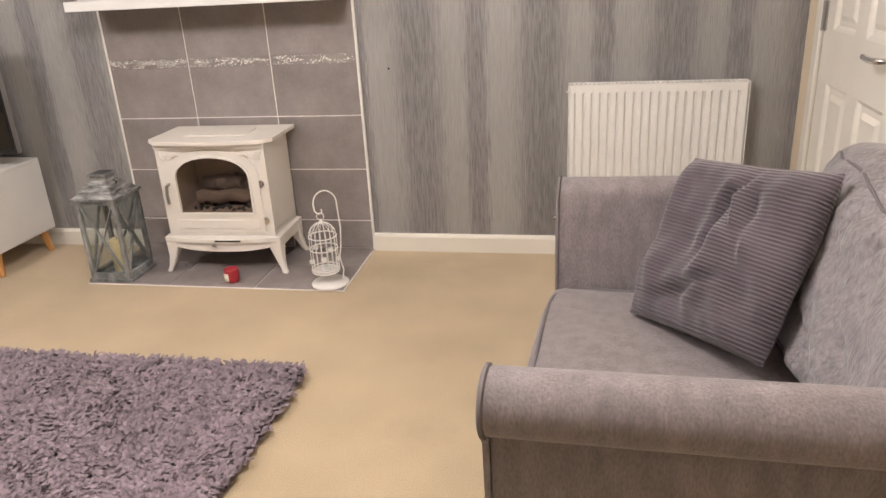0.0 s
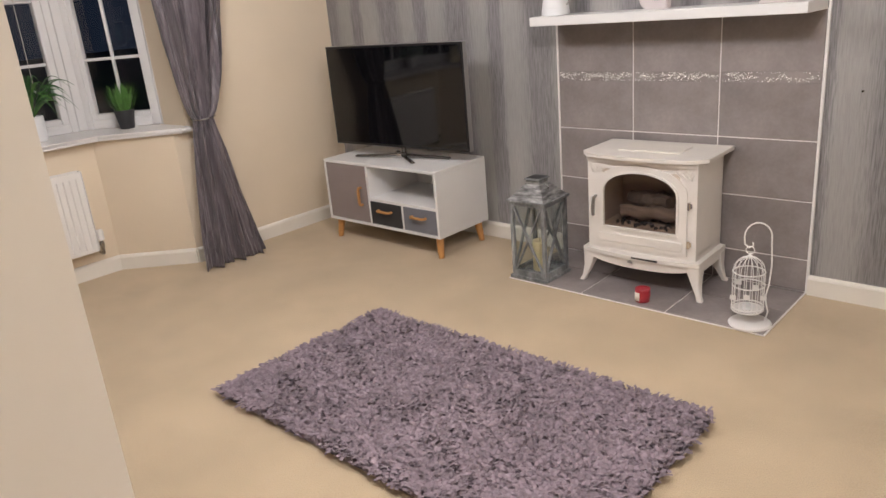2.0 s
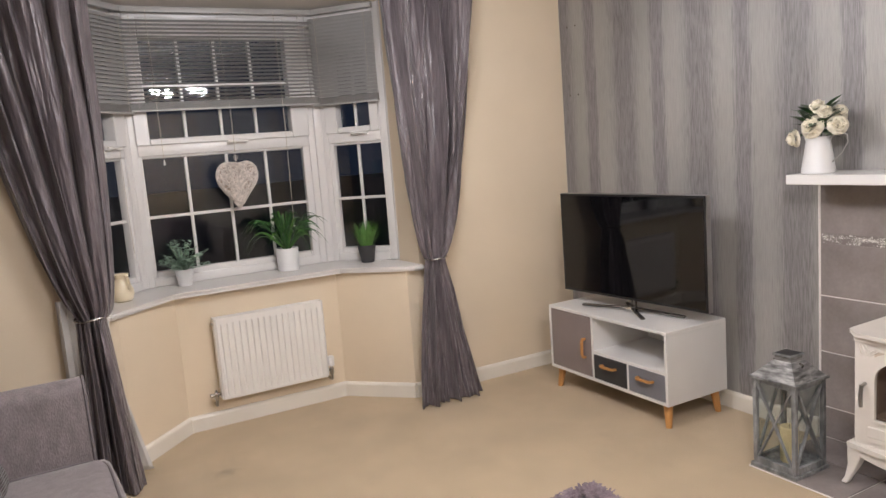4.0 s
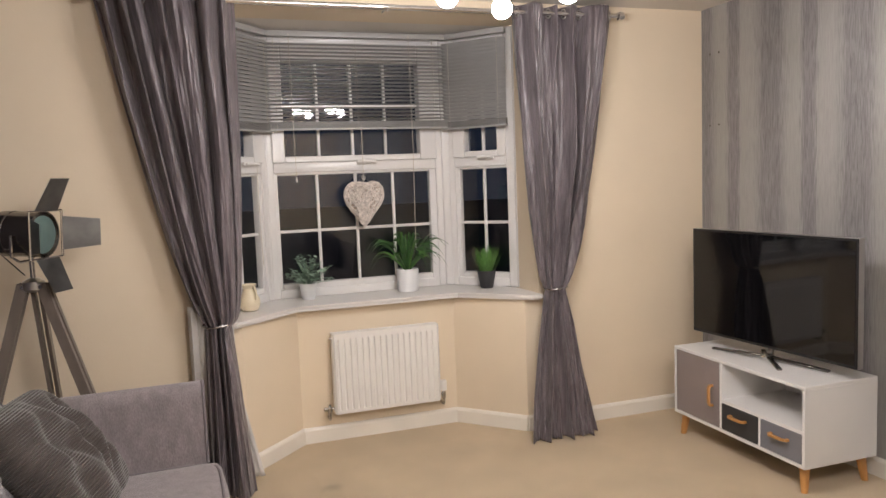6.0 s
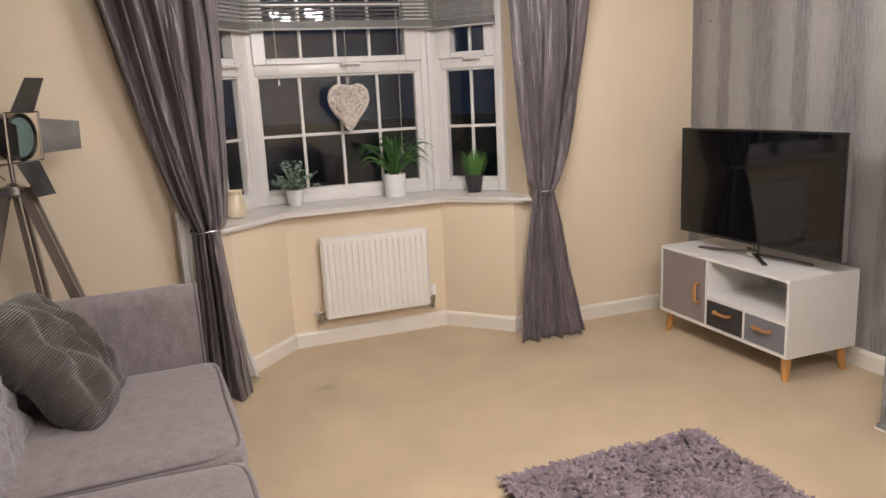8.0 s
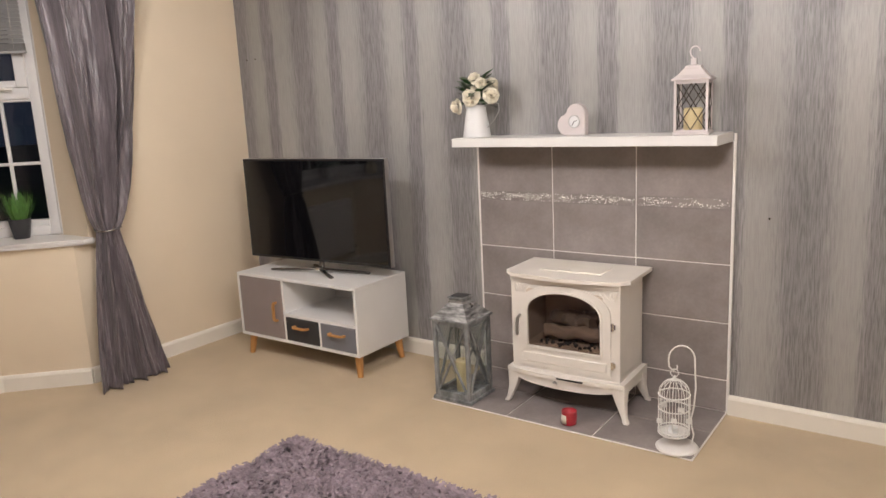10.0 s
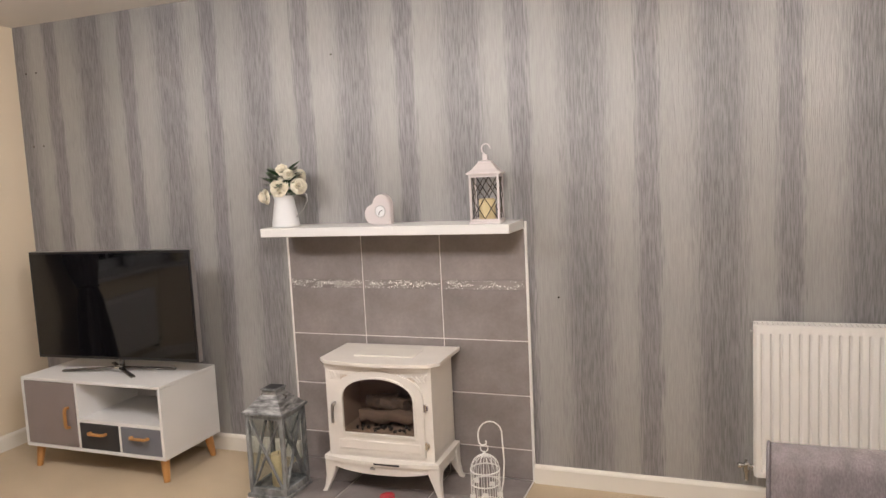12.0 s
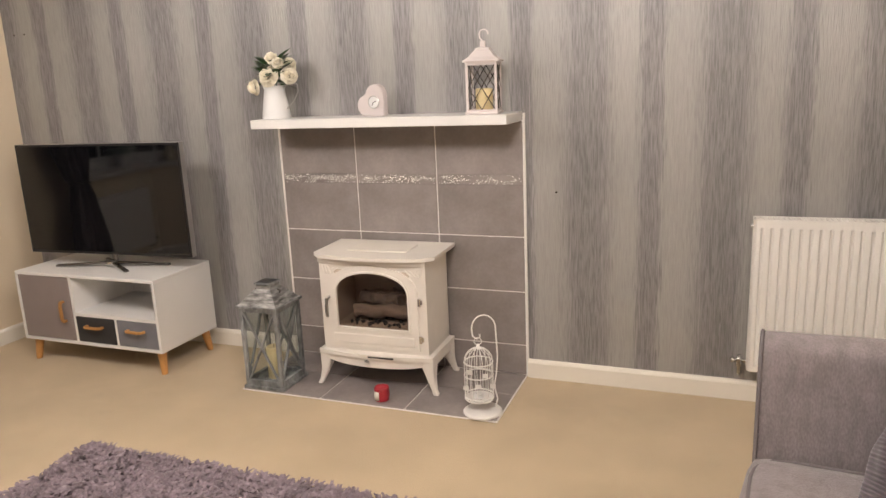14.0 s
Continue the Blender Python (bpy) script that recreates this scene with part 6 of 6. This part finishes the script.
for k, spread in ((0, 1.10), (1, 0.70), (2, 1.10), (3, 0.80)):
    R = Matrix.Rotation(radians(90 * k), 4, "X")
    bm = bmesh.new()
    ln = 0.155
    dx, dz = ln * math.cos(spread), ln * math.sin(spread)
    q = [(0.088, -0.075, 0.104), (0.088, 0.075, 0.104), (0.088 + dx, 0.060, 0.104 + dz), (0.088 + dx, -0.060, 0.104 + dz)]
    f = bm.faces.new([bm.verts.new(v) for v in q])
    bmesh.ops.solidify(bm, geom=[f], thickness=0.002)
    part("barn_door", turn(turn(bm, R), HEAD), M_FLAP, head, "hinged grey metal flap", smooth=False)
yoke = [(0.0, -0.108, 0.0), (0.0, -0.108, -0.09), (0.0, -0.06, -0.115), (0.0, 0.06, -0.115), (0.0, 0.108, -0.09), (0.0, 0.108, 0.0)]
part("yoke", turn(tube(yoke, 0.006, 8), HEAD), M_CHROME, tl)
part("cable", tube([(-0.06, -0.10, 1.25), (-0.06, -0.13, 1.20), (-0.03, -0.07, 1.14), (-0.01, -0.03, 1.10)], 0.0025, 6), M_BLACK, tl)


# ---- on the dark wall and the sofa ----
ws = thing("wall_bracket_shelf", (-3.245, WALL_S, 0.045), "short white wall shelf with a hanging tassel", "shelf")
part("board", box(0.0, 0.85, 0.0, 0.12, 0.815, 0.845, 0.004, 1), M_LAMINATE, ws)
part("tassel_cord", tube([(0.05, 0.125, 0.815), (0.05, 0.128, 0.76), (0.055, 0.126, 0.70)], 0.0025, 6), M_CANE, ws)
part("tassel", lathe([(0.003, 0.70), (0.010, 0.69), (0.013, 0.64), (0.004, 0.638)], 12, at=(0.055, 0.126, 0)), M_LINING, ws)
for x, z, w, h in ((-3.82, 0.803, 0.035, 0.07), (-3.967, 0.60, 0.09, 0.06)):
    bm = box(x - w / 2, x + w / 2, WALL_S + 0.0002, WALL_S + 0.003, z - h / 2, z + h / 2, 0.0012, 1)
    solid("filler_patch", bm, M_CEIL, "patch of white filler on the dark wall", "filler patch")
bm = pillow(0.34, 0.18, n=18, seed=12)
fur = thing("fur_cushion", (-1.86, -0.02, 0.57), "fluffy oatmeal faux fur cushion on the sofa", "cushion", 10.0)
part("cover", turn(bm, Matrix.Rotation(radians(-18), 4, "X")), M_FUR, fur)
rng = random.Random(31)
verts, faces = [], []
Rf = Matrix.Rotation(radians(-18), 3, "X")
for k in range(3800):
    u, w = rng.uniform(-0.98, 0.98), rng.uniform(-0.98, 0.98)
    side = rng.choice((-1, 1))
    t = ((1 - u ** 4) * (1 - w ** 4)) ** 0.55 * 0.09
    p = Rf @ Vector((u * 0.165, side * t, w * 0.165))
    n = Rf @ Vector((u * 0.7 + rng.uniform(-0.5, 0.5), side * 0.7, w * 0.7 + rng.uniform(-0.5, 0.3))).normalized()
    s = n.cross(Vector((rng.random(), rng.random(), rng.random()))).normalized() * 0.0016
    e = p + n * rng.uniform(0.02, 0.036) + Vector((0, 0, -0.008))
    i = len(verts)
    verts += [p - s, p + s, e]
    faces.append((i, i + 1, i + 2))
me = bpy.data.meshes.new("pile")
me.from_pydata(verts, [], faces)
o = new("pile", me)
me.materials.append(M_FUR)
o.parent = fur
o["kind"] = "stuff"

for x, z in ((-1.10, 0.85), (-4.075, 2.07), (-4.0, 2.07), (-4.075, 1.665), (-4.0, 1.665), (-2.14, 1.985)):
    bm = turn(lathe([(0.0045, 0.0), (0.0045, 0.004), (0.002, 0.006)], 10), Matrix.Translation((x, WALL_N - 0.0005, z)) @ Matrix.Rotation(radians(90), 4, "X"))
    solid("wall_plug", bm, M_STEEL, "small dark plug set in the wallpaper", "wall plug")


# ---- the rug ----
RX0, RX1, RY0, RY1 = -2.680, -1.150, 1.510, 2.352
rug = thing("shag_rug", ((RX0 + RX1) / 2, (RY0 + RY1) / 2, 0), "mauve shaggy rug on the beige carpet", "rug")
hw, hd = (RX1 - RX0) / 2, (RY1 - RY0) / 2
part("backing", box(-hw + 0.015, hw - 0.015, -hd + 0.015, hd - 0.015, 0.001, 0.012, 0.003, 1), M_RUG, rug)
g = np.random.default_rng(5)
N = 30000
bx, by = g.uniform(-hw + 0.01, hw - 0.01, N), g.uniform(-hd + 0.01, hd - 0.01, N)
ang = g.uniform(0, 2 * np.pi, N) * 0.7 + 1.6 * np.sin(bx * 17 + 1.3 * np.sin(by * 23)) + 1.2 * np.cos(by * 19 + bx * 8)
ln = g.uniform(0.026, 0.044, N)
lean = g.uniform(0.35, 1.0, N)
wd = g.uniform(0.0042, 0.0070, N)
dx, dy = np.cos(ang), np.sin(ang)
levels = [(0.0, 0.0), (0.45, 0.62), (1.0, 0.92)]
V = np.zeros((N, 6, 3))
for q, (f, zf) in enumerate(levels):
    cx, cy = bx + dx * ln * lean * f, by + dy * ln * lean * f
    cz = 0.010 + ln * zf * (1.05 - 0.55 * lean * f)
    ww = wd * (1.0 if q < 2 else 0.75)
    V[:, 2 * q, 0], V[:, 2 * q, 1], V[:, 2 * q, 2] = cx - dy * ww, cy + dx * ww, cz
    V[:, 2 * q + 1, 0], V[:, 2 * q + 1, 1], V[:, 2 * q + 1, 2] = cx + dy * ww, cy - dx * ww, cz + 0.001
idx = np.arange(N)[:, None] * 6
F = np.concatenate([idx + np.array([[0, 1, 3, 2]]), idx + np.array([[2, 3, 5, 4]])])
me = bpy.data.meshes.new("shag")
me.from_pydata(V.reshape(-1, 3).tolist(), [], F.tolist())
me.materials.append(M_RUG_PILE)
o = new("shag", me)
o.parent = rug
tagged(o, "long tufted mauve pile", kind="stuff")
